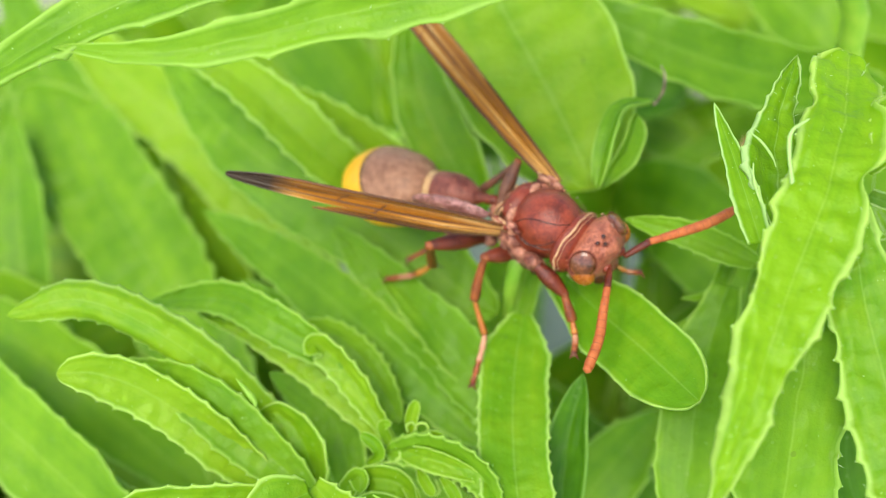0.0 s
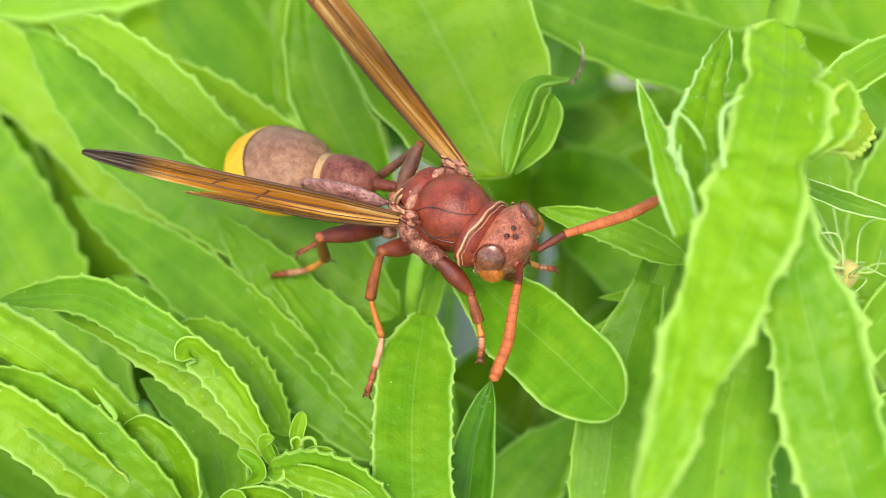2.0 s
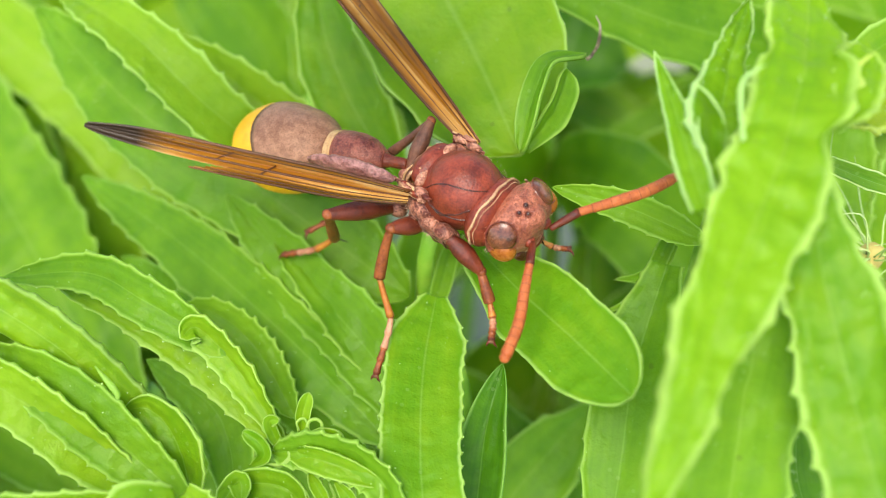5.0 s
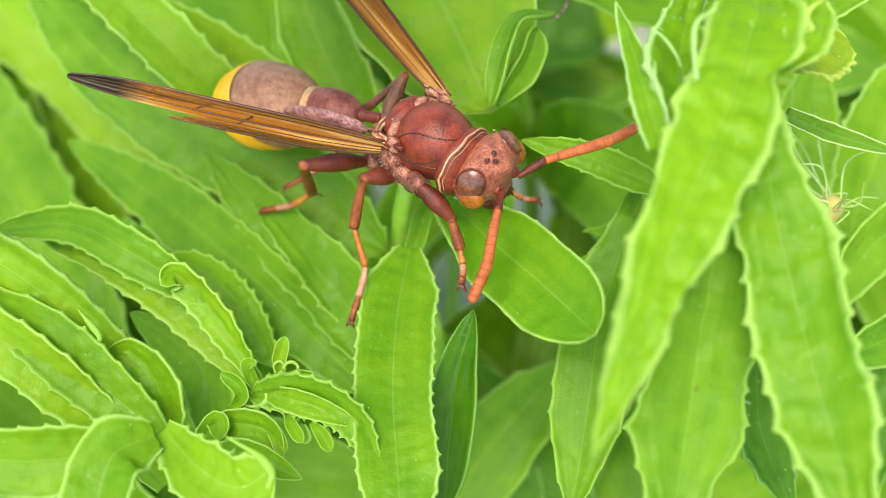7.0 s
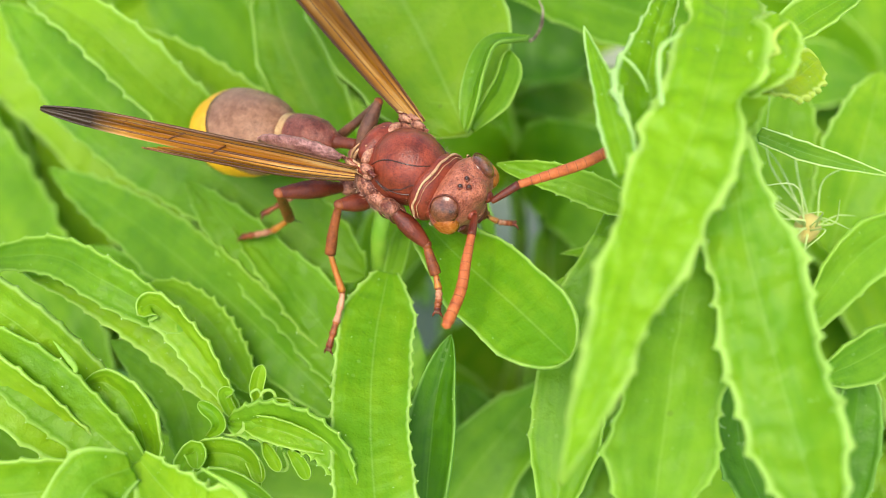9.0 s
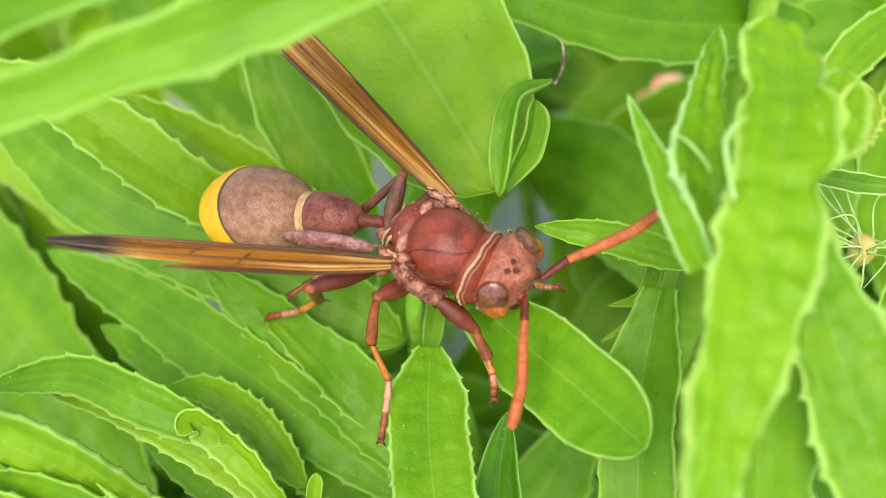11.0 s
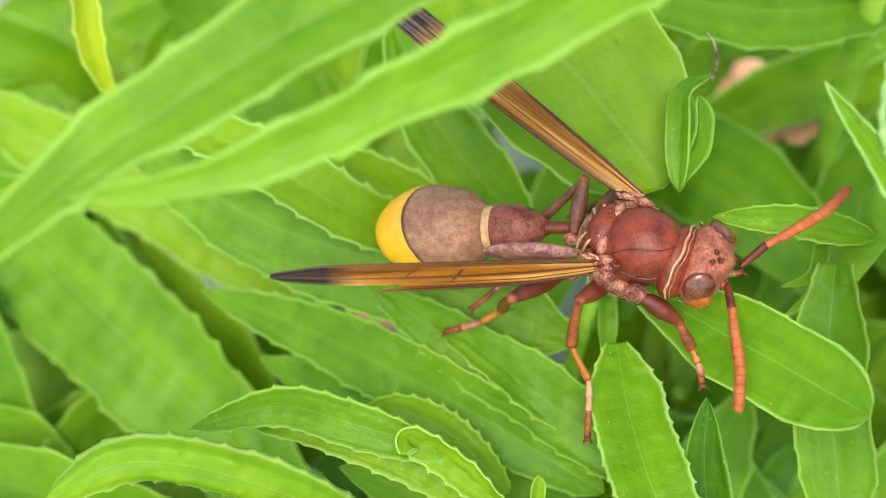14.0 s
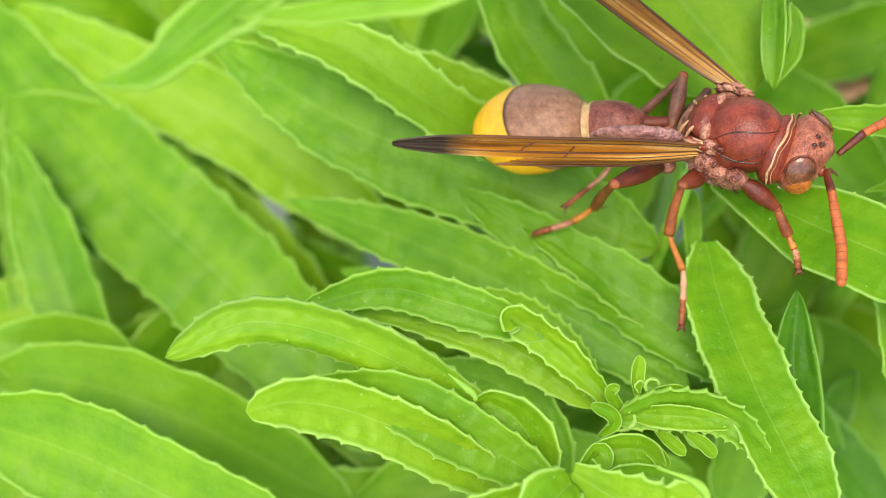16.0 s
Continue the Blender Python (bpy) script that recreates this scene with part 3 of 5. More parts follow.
def build_thorax():
    big, dome, mid = (3.2, 2.55, 2.45), (2.75, 2.5, 2.6), (0.42, 0.05, 0.45)

    def hump(x, y, z):
        return x, y * (1 - 0.10 * x), z

    def height(f, l, half, c):
        q = 1 - ((f - c[0]) / half[0]) ** 2 - ((l - c[1]) / half[1]) ** 2
        return c[2] + half[2] * math.sqrt(q) if q > 0 else -9.0
    th = body(wasp, "thorax", TH, big, RED, hump, nu=44, nv=28)
    body(th, "scutum", TH + wv(*mid), dome, RED, None, nu=44, nv=28, label="domed red-brown back shield")
    # dark seams where the back shield meets the sides
    def on_back(f, l):
        return wv(f, l, max(height(f, l, dome, mid), height(f, l * 1.0, big, (0, 0, 0))) + 0.015, TH)
    for run in (((-1.75, -1.75), (-1.0, -1.7), (0.2, -1.35), (1.4, -1.0), (2.2, -0.5), (2.75, 0.3), (2.85, 1.0)),
                ((-1.75, -1.75), (-1.95, -1.0), (-2.15, 0.0), (-1.95, 1.1), (-1.5, 1.8)),
                ((-1.75, -1.75), (-0.9, -2.2), (0.4, -2.45), (1.6, -2.1), (2.4, -1.4))):
        fine = spline([(f, l, 0) for f, l in run], 30)[0]
        limb(th, "seam", [on_back(p[0], p[1]) for p in fine], [0.03, 0.045, 0.045, 0.025], DARK, n=60, seg=6)
    rim = [wv(mid[0] + dome[0] * 0.985 * math.cos(a), mid[1] + dome[1] * 0.985 * math.sin(a), mid[2] + dome[2] * (0.16 - 0.1 * math.cos(a)), TH) for a in np.linspace(0, 6.2832, 33)]
    limb(th, "seam", rim, [0.06, 0.06], DARK, n=80, seg=6)
    body(th, "scutellum", TH + wv(-2.3, 0.05, 1.25), (0.95, 1.8, 0.95), RED, nu=30, nv=18)
    for s in (-1, 1):
        body(th, "axilla", TH + wv(-1.85, 1.2 * s, 1.45), (0.42, 0.85, 0.55), PALE_ROSE, nu=20, nv=14)
    body(th, "metanotum", TH + wv(-3.05, 0.05, 0.75), (0.5, 1.6, 0.75), LEG)
    for s in (-1, 1):
        limb(th, "pale_streak", [wv(-2.2, 0.9 * s, 2.05, TH), wv(-2.9, 1.4 * s, 1.4, TH), wv(-3.2, 1.9 * s, 0.5, TH)], [0.06, 0.13, 0.08], RIDGE, n=14)
        limb(th, "pale_streak", [wv(-3.3, 0.7 * s, 1.3, TH), wv(-3.65, 1.2 * s, 0.8, TH), wv(-3.8, 1.6 * s, 0.0, TH)], [0.06, 0.12, 0.06], RIDGE, n=14)
    body(th, "propodeum", TH + wv(-3.1, 0.05, -0.6), (1.2, 1.9, 1.7), ROSE)
    rnd = random.Random(5)

    def lumpy(x, y, z):
        k = 1 + 0.3 * math.sin(5 * x + 2 * z) * math.cos(4 * y + 3 * z)
        return x * k, y * k, z * k

    for s in (-1, 1):
        for f, l, u, a, b, c in ((-1.4, 2.2, -0.2, 1.0, 0.75, 0.9), (-0.5, 2.5, -0.9, 1.0, 0.6, 0.9), (-1.7, 2.3, -1.3, 0.9, 0.7, 0.9),
                                 (0.5, 2.3, -1.5, 1.1, 0.7, 0.9), (-0.6, 2.0, -2.0, 1.1, 0.8, 0.8), (-2.4, 1.9, -0.6, 0.8, 0.7, 0.9)):
            body(th, "side_plate", TH + wv(f, l * 1.1 * s, u), (a, b, c), ROSE, nu=20, nv=14)
        body(th, "shoulder", TH + wv(-1.6, 2.05 * s, 0.95), (0.7, 0.42, 0.5), ROSE, nu=20, nv=14)
    # collar: a broad front band between two pale raised rims
    body(th, "collar", TH + wv(2.75, 0, -0.2), (1.25, 2.55, 2.25), RED, nu=36, nv=20)
    for off, half, high, r in ((3.2, 2.6, 2.25, 0.095), (3.46, 2.5, 2.1, 0.03)):
        ring = [wv(off - 0.35 * abs(math.sin(a)) + 0.05 * math.sin(9 * a + off), (half + 0.04 * math.sin(14 * a)) * math.sin(a), high * math.cos(a) - 0.15, TH) for a in np.linspace(-1.9, 1.9, 17)]
        limb(th, "collar_rim", ring, [r * 0.6, r, r * 0.7, r * 1.1, r * 0.8, r, r * 0.6], RIDGE, "pale raised rim", n=40, seg=8)
    body(th, "neck", TH + wv(3.4, 0, -0.5), (1.3, 2.1, 1.75), RED)
    for s, p in ((-1, (-2.3, 1.0, -1.0)), (1, (0.9, 4.0, -0.4))):
        p = np.array(p) + wv(0, 0.12 * s, 0.05)
        body(th, "wing_scale", p + wv(0.6, 0.05 * s, 0.05), (0.6, 0.34, 0.3), ROSE, nu=20, nv=14)
        for k in range(26):
            f, l, u = rnd.uniform(-1.5, 1.3), rnd.uniform(-0.1, 0.35), rnd.uniform(-1.9, 0.25)
            r = rnd.uniform(0.17, 0.36)
            m = rnd.choice((ROSE, ROSE, PALE_ROSE, LEG, RED))
            body(th, "wing_root", p + wv(f, (l - 0.1 * u) * s, u), (r * rnd.uniform(1.0, 1.9), r * 0.7, r * rnd.uniform(0.7, 1.1)), m, lumpy, nu=16, nv=10)
        for k in range(7):
            a = p + wv(rnd.uniform(-1.6, -0.3), rnd.uniform(-0.1, 0.3) * s, rnd.uniform(-0.5, 0.3))
            b = a + wv(rnd.uniform(0.7, 1.5), rnd.uniform(-0.15, 0.2) * s, rnd.uniform(-0.9, 0.1))
            limb(th, "wing_root", [a, (a + b) / 2 + wv(0, 0.1 * s, 0.12), b], [0.04, 0.09, 0.05], rnd.choice((RIDGE, CREAM, LEG)), n=10, seg=6)
        for f0, u0, f1, u1 in ((-1.5, -0.4, -1.1, -2.2), (-0.3, -0.6, 0.1, -2.5), (0.7, -0.9, 1.2, -2.3), (-1.1, -1.2, 1.0, -1.5)):
            edge = [wv(f0 + (f1 - f0) * q, (2.9 + 0.35 * math.sin(3.14 * q)) * s, u0 + (u1 - u0) * q, TH) for q in (0, 0.33, 0.66, 1)]
            limb(th, "seam", edge, [0.04, 0.07, 0.04], DARK_BROWN, n=14, seg=6)
    mid_lobe, tip_lobe = np.array((-6.62, 2.19, -0.57)), np.array((-9.52, 3.14, -0.72))
    run = (tip_lobe - mid_lobe) / np.linalg.norm(tip_lobe - mid_lobe)
    rise = np.array(UP) - run * (np.array(UP) @ run)
    rise /= np.linalg.norm(rise)

    def crinkle(x, y, z):
        k = 1 + 0.05 * math.sin(17 * x + 4 * y) + 0.04 * math.sin(23 * x - 9 * y)
        return x, y * k, z * k
    body(th, "wing_lobe", mid_lobe, (3.1, 1.05, 0.5), LOBE, crinkle, (run, rise, np.cross(run, rise)), "pale pink crinkled lobe at the wing's root", 40, 26)


def build_head():
    ax = turned(AXES, 12, LEFT)      # face tipped forward and down

    def face(x, y, z):
        k = 1.0 - 0.45 * y * y * y * y if x < 0 else 1.0
        flat = 0.86 if x < 0 else 1.0
        return x * flat * k, y * (1 - 0.10 * max(0, -z)), z
    hd = body(wasp, "head", HD, (1.85, 2.95, 2.35), HEAD, face, ax, nu=48, nv=32)

    def hp(f, l, u):
        return HD + ax[0] * f + ax[1] * l + ax[2] * u

    def brow(x, y, z):
        return x * (1 + 0.06 * math.sin(5 * y)), y, z * (1 - 0.05 * math.cos(6 * y))
    for s in (-1, 1):
        d = np.array((0.22, 0.76 * s, 0.53))
        at_eye = hp(*(d * (1.85, 2.9, 2.35) * 0.915))
        n_eye = sum(a * q / h for a, q, h in zip(ax, d, (1.85, 2.9, 2.35)))
        n_eye /= np.linalg.norm(n_eye)
        t1 = ax[0] - n_eye * (ax[0] @ n_eye)
        t1 /= np.linalg.norm(t1)
        t2 = np.cross(n_eye, t1)
        own = (n_eye, t1, t2)
        body(hd, "eye", at_eye, (0.48, 1.0, 1.1), EYE, None, own, "smooth mottled rust-coloured eye with a dark rim", 30, 20)
        ring = [at_eye + n_eye * 0.2 + (t1 * 1.0 * math.cos(a) + t2 * 1.1 * math.sin(a)) for a in np.linspace(0, 6.2832, 26)]
        limb(hd, "eye_rim", ring, [0.03, 0.06, 0.04, 0.02, 0.03], LEG, n=50, seg=6)
        body(hd, "lower_eye", hp(0.5, 2.17 * s, -0.12), (1.06, 0.82, 1.14), EYE_LOW, None, ax, "amber lower eye", 26, 18)
        body(hd, "antenna_socket", hp(1.75, 0.85 * s, 0.15), (0.35, 0.42, 0.42), RED, None, ax, "", 18, 12)
        limb(hd, "cheek_ridge", [hp(-1.0, 2.1 * s, 1.1), hp(-1.05, 2.45 * s, 0.2), hp(-0.8, 2.5 * s, -0.9)], [0.05, 0.12, 0.06], RIDGE, n=16, seg=8)
        limb(hd, "mandible", [hp(0.9, 1.1 * s, -2.0), hp(1.3, 0.8 * s, -2.6), hp(1.5, 0.1 * s, -2.9)], [0.5, 0.4, 0.12], LEG)
    body(hd, "forehead", hp(0.95, 0, 0.8), (0.98, 1.4, 1.35), HEAD, brow, ax, "pale rosy forehead with dark punctures", 36, 26)
    body(hd, "clypeus", hp(1.15, 0, -1.2), (0.7, 1.2, 1.0), HEAD, None, ax, "", 24, 16)
    for f, l in ((0.95, -0.2), (0.5, 0.15), (0.5, -0.55)):
        u = 2.35 * math.sqrt(1 - (f / 1.85) ** 2 - (l / 2.95) ** 2)
        u = max(u, 0.8 + 1.35 * math.sqrt(max(0.0, 1 - ((f - 0.95) / 0.98) ** 2 - (l / 1.4) ** 2)))
        body(hd, "ocellus_ring", hp(f, l, u), (0.21, 0.21, 0.12), LEG, None, ax, "", 16, 10)
        body(hd, "ocellus", hp(f, l, u + 0.08), (0.14, 0.14, 0.14), DARK, None, ax, "small black simple eye", 14, 10)


def build_abdomen():
    waist = TH + wv(-5.1, 0.1, -1.0)
    axis = np.array((-12.2, 9.0, -6.5)) - waist
    axis /= np.linalg.norm(axis)
    lat = np.array(LEFT) - axis * (np.array(LEFT) @ axis)
    lat /= np.linalg.norm(lat)
    up = np.cross(lat, axis)
    up = up if up[2] > 0 else -up
    prof = [(0.0, 0.42), (1.3, 0.42), (1.75, 0.6), (2.2, 1.0), (2.8, 1.38), (3.7, 1.62), (4.9, 1.7), (5.45, 1.64), (5.7, 1.47), (6.05, 1.65), (6.9, 2.5), (7.9, 3.02),
            (9.2, 3.3), (10.2, 3.4), (11.0, 3.38), (11.6, 3.25), (12.5, 2.9), (13.4, 2.4), (14.1, 1.75), (14.6, 1.05), (14.85, 0.25)]
    spans = (("petiole", 0.0, 1.7, LEG, "thin dark waist"), ("first_segment", 1.7, 5.4, MAUVE, "dusty rose bell-shaped first segment"), ("segment_edge", 5.4, 6.0, CREAM, "cream hind edge of the first segment"),
             ("second_segment", 6.0, 9.0, BROWN, "velvety brown second segment"), ("segment_border", 9.0, 9.12, DARK_BROWN, "dark border of the brown segment"),
             ("tail_segment", 9.12, 14.85, YELLOW, "egg-yellow tail end"))

    def slant(s, t):
        """The brown shield reaches further over the tail on the back than at the sides."""
        k = max(0.0, 1 - abs(s - 9.1) / 3.1)
        return s + 2.4 * k * math.cos(t - 1.65)
    root = new("abdomen")
    root.parent = wasp
    xs, ys = zip(*prof)
    for name, a, b, mat, label in spans:
        n = max(5, int((b - a) * 7))
        v, f = [], []
        for i in range(n):
            s = a + (b - a) * i / (n - 1)
            for k in range(40):
                t = 2 * math.pi * k / 40
                q = slant(s, t)
                r = float(np.interp(q, xs, ys)) * {"segment_edge": 1.04, "segment_border": 1.008, "second_segment": 1.008}.get(name, 1.0)
                c = waist + axis * q + up * (0.3 * math.sin(min(1, q / 8) * 3.14))
                v.append((c + lat * r * math.cos(t) * 1.0 + up * r * 0.98 * math.sin(t)) * MM)
        for i in range(n - 1):
            for k in range(40):
                f.append((i * 40 + k, i * 40 + (k + 1) % 40, (i + 1) * 40 + (k + 1) % 40, (i + 1) * 40 + k))
        f.append(tuple(range(40))[::-1])
        f.append(tuple(range((n - 1) * 40, n * 40)))
        mesh_object(name, v, f, mat, root, label)


def leg(name, coxa, knee, ankle, foot, rf, thigh=LEG, shin=RUST_LEG):
    """Coxa and femur, tibia with spurs, five tarsal joints and claws."""
    coxa, knee, ankle = (np.array(p, float) for p in (coxa, knee, ankle))
    foot = [np.array(p, float) for p in foot]
    root = new(name)
    root.parent = wasp
    out = (knee - coxa) / np.linalg.norm(knee - coxa)
    body(root, "coxa", coxa - out * 0.2, (rf * 1.5, rf * 1.2, rf * 1.25), ROSE, nu=18, nv=12)
    limb(root, "femur", [coxa, coxa * 0.55 + knee * 0.45 + (0, 0, 0.1), knee], [rf * 0.6, rf * 0.95, rf * 1.3, rf * 1.3, rf * 1.05, rf * 0.7], thigh, n=22, seg=14)
    way = (ankle - knee) / np.linalg.norm(ankle - knee)
    body(root, "knee", knee, (rf * 0.8, rf * 0.72, rf * 0.72), RUST_LEG, nu=14, nv=10)
    limb(root, "tibia", [knee, (knee + ankle) / 2 + np.cross(way, out) * 0.12, ankle], [rf * 0.5, rf * 0.62, rf * 0.7, rf * 0.82, rf * 0.8], shin, n=18, seg=12)
    side = np.cross(way, (0.2, 0.7, 0.6))
    for k in (0.7, 1.0):
        limb(root, "spur", [ankle, ankle + way * 0.3 * k + side * 0.6 * k, ankle + way * 0.5 * k + side * 1.1 * k], [0.08, 0.055, 0.015], DARK, n=8, seg=6)
    r, tan, length = spline([ankle] + foot, 41)
    cuts = (0, 17, 24, 30, 35, 40)
    for j, (a, b) in enumerate(zip(cuts, cuts[1:])):
        mat = (AMBER_LEG, PALE_LEG, PALE_LEG, RUST_LEG, RUST_LEG)[j]
        limb(root, "tarsal_joint", [r[a], r[(a + b) // 2], r[b]], [rf * 0.36, rf * 0.42, rf * 0.46, rf * 0.58], mat, n=10, seg=10)
        body(root, "tarsal_lobe", r[b], (rf * 0.5, rf * 0.5, rf * 0.5), (RUST_LEG, PALE_LEG, RUST_LEG, RUST_LEG, LEG)[j], nu=12, nv=8)
    end, w = r[-1], tan[-1]
    sd = np.cross(w, (0.1, 0.3, 0.9))
    body(root, "foot_pad", end + w * 0.2, (rf * 0.42, rf * 0.42, rf * 0.3), DARK_BROWN, nu=12, nv=8)
    for s in (-1, 1):
        limb(root, "claw", [end, end + w * 0.35 + sd * 0.3 * s, end + w * 0.45 + sd * 0.5 * s - np.array(UP) * 0.3], [0.13, 0.1, 0.03], LEG, n=8, seg=6)


def antenna(base, scape_end, pts, pivot_name="antenna"):
    root = new(pivot_name)
    root.parent = wasp
    base, scape_end = np.array(base, float), np.array(scape_end, float)
    root.location = base * MM
    limb(root, "scape", [(0, 0, 0), (scape_end - base) * 0.5, scape_end - base], [0.2, 0.27, 0.3], LEG, n=12)
    r, tan, length = spline([scape_end - base] + [np.array(p) - base for p in pts], 57)
    for j in range(11):
        a = j * 5 + 2 if j else 0
        b = (j + 1) * 5 + 2 if j < 10 else 56
        k = (a + b) // 2
        rr = 0.24 + 0.14 * math.sin(min(1, (j + 1.5) / 7) * 1.57) - (0.06 if j == 10 else 0)
        limb(root, "antenna_joint", [r[a], r[k], r[b]], [rr * 0.97, rr * 1.0, rr * 1.01, rr * (0.97 if j < 10 else 0.4)], ORANGE, n=10, seg=12)
        if 0 < j:
            limb(root, "joint_ring", [r[a] - tan[a] * 0.025, r[a], r[a] + tan[a] * 0.025], [rr * 0.985, rr * 1.0, rr * 0.985], RUST_LEG, n=4, seg=12)
    return root


def down(parent, name, c, axes, half, count, length, seed, where):
    """Short pale hairs over a rounded body, where(f, l, u) is true."""
    rnd = random.Random(seed)
    v, f = [], []
    ax = [np.array(a) for a in axes]
    while count:
        p = np.array([rnd.gauss(0, 1) for _ in range(3)])
        p /= np.linalg.norm(p)
        if not where(*p):
            continue
        count -= 1
        root = c + sum(a * h * q for a, h, q in zip(ax, half, p))
        n = sum(a * q / h for a, h, q in zip(ax, half, p))
        n = n / np.linalg.norm(n) + np.array([rnd.uniform(-0.5, 0.5) for _ in range(3)]) - 0.4 * ax[0]
        n /= np.linalg.norm(n)
        s = np.cross(n, (0.31, 0.52, 0.79))
        s *= 0.016 / np.linalg.norm(s)
        t = np.cross(n, s)
        k = len(v)
        tip = root + n * length * rnd.uniform(0.5, 1.2)
        v += [(root + s) * MM, (root - 0.5 * s + 0.86 * t) * MM, (root - 0.5 * s - 0.86 * t) * MM, tip * MM]
        f += [(k, k + 1, k + 3), (k + 1, k + 2, k + 3), (k + 2, k, k + 3)]
    tagged(mesh_object(name, v, f, PALE_HAIR, parent, smooth=False), kind="stuff")


build_thorax()
build_head()
build_abdomen()
down(wasp, "body_down", TH, AXES, (3.35, 3.05, 2.8), 320, 0.22, 1, lambda f, l, u: u < 0.35)
down(wasp, "side_down", TH + wv(-0.8, -2.4, -1.0), AXES, (2.0, 0.9, 1.4), 240, 0.2, 2, lambda f, l, u: l < 0.3)
down(wasp, "face_down", HD, AXES, (1.87, 2.92, 2.37), 260, 0.2, 3, lambda f, l, u: u < 0.6)
wing(wasp, (-2.6, 1.1, -0.8), (-22.8, 3.0, 3.9), 0.3, (0.05, -0.6, -0.8), 1.95, 0.68)
wing(wasp, (0.8, 3.8, -0.5), (-12.8, 21.6, 5.0), 0.4, (0.75, 0.45, -0.35), 2.5, 0.99, 0.9, 0.32, 1.7)
leg("front_leg", (-0.4, -1.6, -2.6), (1.9, -3.4, -4.2), (2.5, -4.8, -5.7), [(2.7, -6.0, -6.2), (2.6, -7.0, -6.6)], 0.5)
leg("middle_leg", (-1.6, 0.6, -4.6), (-4.0, -0.7, -3.2), (-4.9, -2.1, -6.9), [(-4.4, -3.4, -8.7), (-4.2, -4.3, -9.4), (-5.1, -7.2, -11.0)], 0.5)
leg("hind_leg", (-3.9, 2.6, -5.4), (-8.3, 0.8, -3.7), (-8.5, 3.1, -9.6), [(-10.0, 3.4, -11.5), (-12.6, 4.1, -13.2)], 0.52)
leg("hind_leg", (-3.0, 4.4, -3.8), (-1.4, 7.3, -1.6), (-4.7, 6.9, -5.0), [(-6.9, 5.2, -8.0), (-8.6, 4.6, -9.2), (-10.4, 4.0, -10.0)], 0.44, DUSKY_LEG, DUSKY_LEG)
leg("middle_leg", (-2.2, 4.2, -4.2), (0.6, 7.0, -3.6), (-0.4, 8.6, -8.0), [(-0.6, 9.6, -10.0), (-1.0, 10.8, -12.0)], 0.44, DUSKY_LEG, DUSKY_LEG)
leg("front_leg", (2.0, 1.6, -4.4), (4.6, 1.6, -6.0), (6.2, 0.4, -6.2), [(7.0, 0.2, -6.6), (7.9, 0.2, -6.8)], 0.42)
ANTENNA_NEAR = antenna((5.2, -2.6, -2.1), (4.9, -4.3, -2.1), [(4.5, -6.2, -2.4), (4.1, -8.2, -2.8), (3.1, -10.7, -3.1)])
ANTENNA_FAR = antenna((6.3, -1.8, -1.7), (8.1, -1.2, -0.7), [(10.2, -0.8, -0.2), (12.4, -0.2, 0.2), (14.4, 1.0, 0.2)])


# ---------------------------------------------------------------- ground
def ground():
    n = 60
    xs = [math.copysign(abs(t) ** 3, t) * 40 for t in np.linspace(-1, 1, n)]
    v, f = [], []
    for y in xs:
        for x in xs:
            v.append((x, y + 0.05, 0.006 * noise.noise((x * 30, y * 30, 0)) - 0.004))
    for j in range(n - 1):
        for i in range(n - 1):
            a = j * n + i
            f.append((a, a + 1, a + n + 1, a + n))
    tagged(mesh_object("ground", v, f, SOIL, None), "pale sandy soil below the plants", "ground", kind="structure")


ground()
DOWN = -ORIGIN.z / MM

# ---------------------------------------------------------------- plants
plant_r = thing("plant", "leafy shoot with a torn yellow-green crown of drooping leaves", "plant", "leafy plants")
stem(plant_r, [(18, 0, 8), (19, 2, -8), (22, 8, -50), (24, 14, DOWN)], [1.6, 1.5, 1.8, 2.2])
stem(plant_r, [(23.1, 0.4, 11.7), (22.4, -0.0, 11.4), (22.1, -0.6, 11.1), (22.4, -1.1, 10.8), (21.7, -1.5, 10.6), (21.3, -2.1, 10.3)], [0.05, 0.14, 0.2, 0.13, 0.17, 0.08], LEAF_YELLOW, "torn_edge", "curled torn leaf edge")
stem(plant_r, [(13.4, -0.4, 10.3), (14.2, -1.0, 9.9), (14.8, -1.9, 9.5), (15.0, -2.5, 9.2)], [0.04, 0.09, 0.09, 0.03], LEAF_TORN, "torn_edge", "pale torn leaf edge")
stem(plant_r, [(13.4, -2.7, 9.9), (13.4, -3.7, 9.4), (13.8, -5.0, 8.7), (14.4, -6.3, 8.0)], [0.04, 0.1, 0.1, 0.05], LEAF_TORN, "torn_edge", "pale torn leaf edge")
stem(plant_r, [(16.3, -2.0, 13.2), (15.2, -2.7, 12.8), (15.0, -4.1, 12.1), (15.1, -5.3, 11.4), (15.1, -6.1, 11.0), (14.6, -6.6, 10.7)], [0.05, 0.12, 0.14, 0.1, 0.16, 0.1], LEAF_TORN, "torn_edge", "pale torn leaf edge")
stem(plant_r, [(14.0, -9.1, -0.5), (14.1, -12.3, -2.0), (14.7, -17.2, -3.3)], [0.06, 0.07, 0.04], STRAW, "dry_fibre", "pale dry fibre")
stem(plant_r, [(14.6, -12.2, -0.9), (13.5, -14.3, -2.4), (14.4, -17.1, -3.3)], [0.06, 0.07, 0.04], STRAW, "dry_fibre", "pale dry fibre")
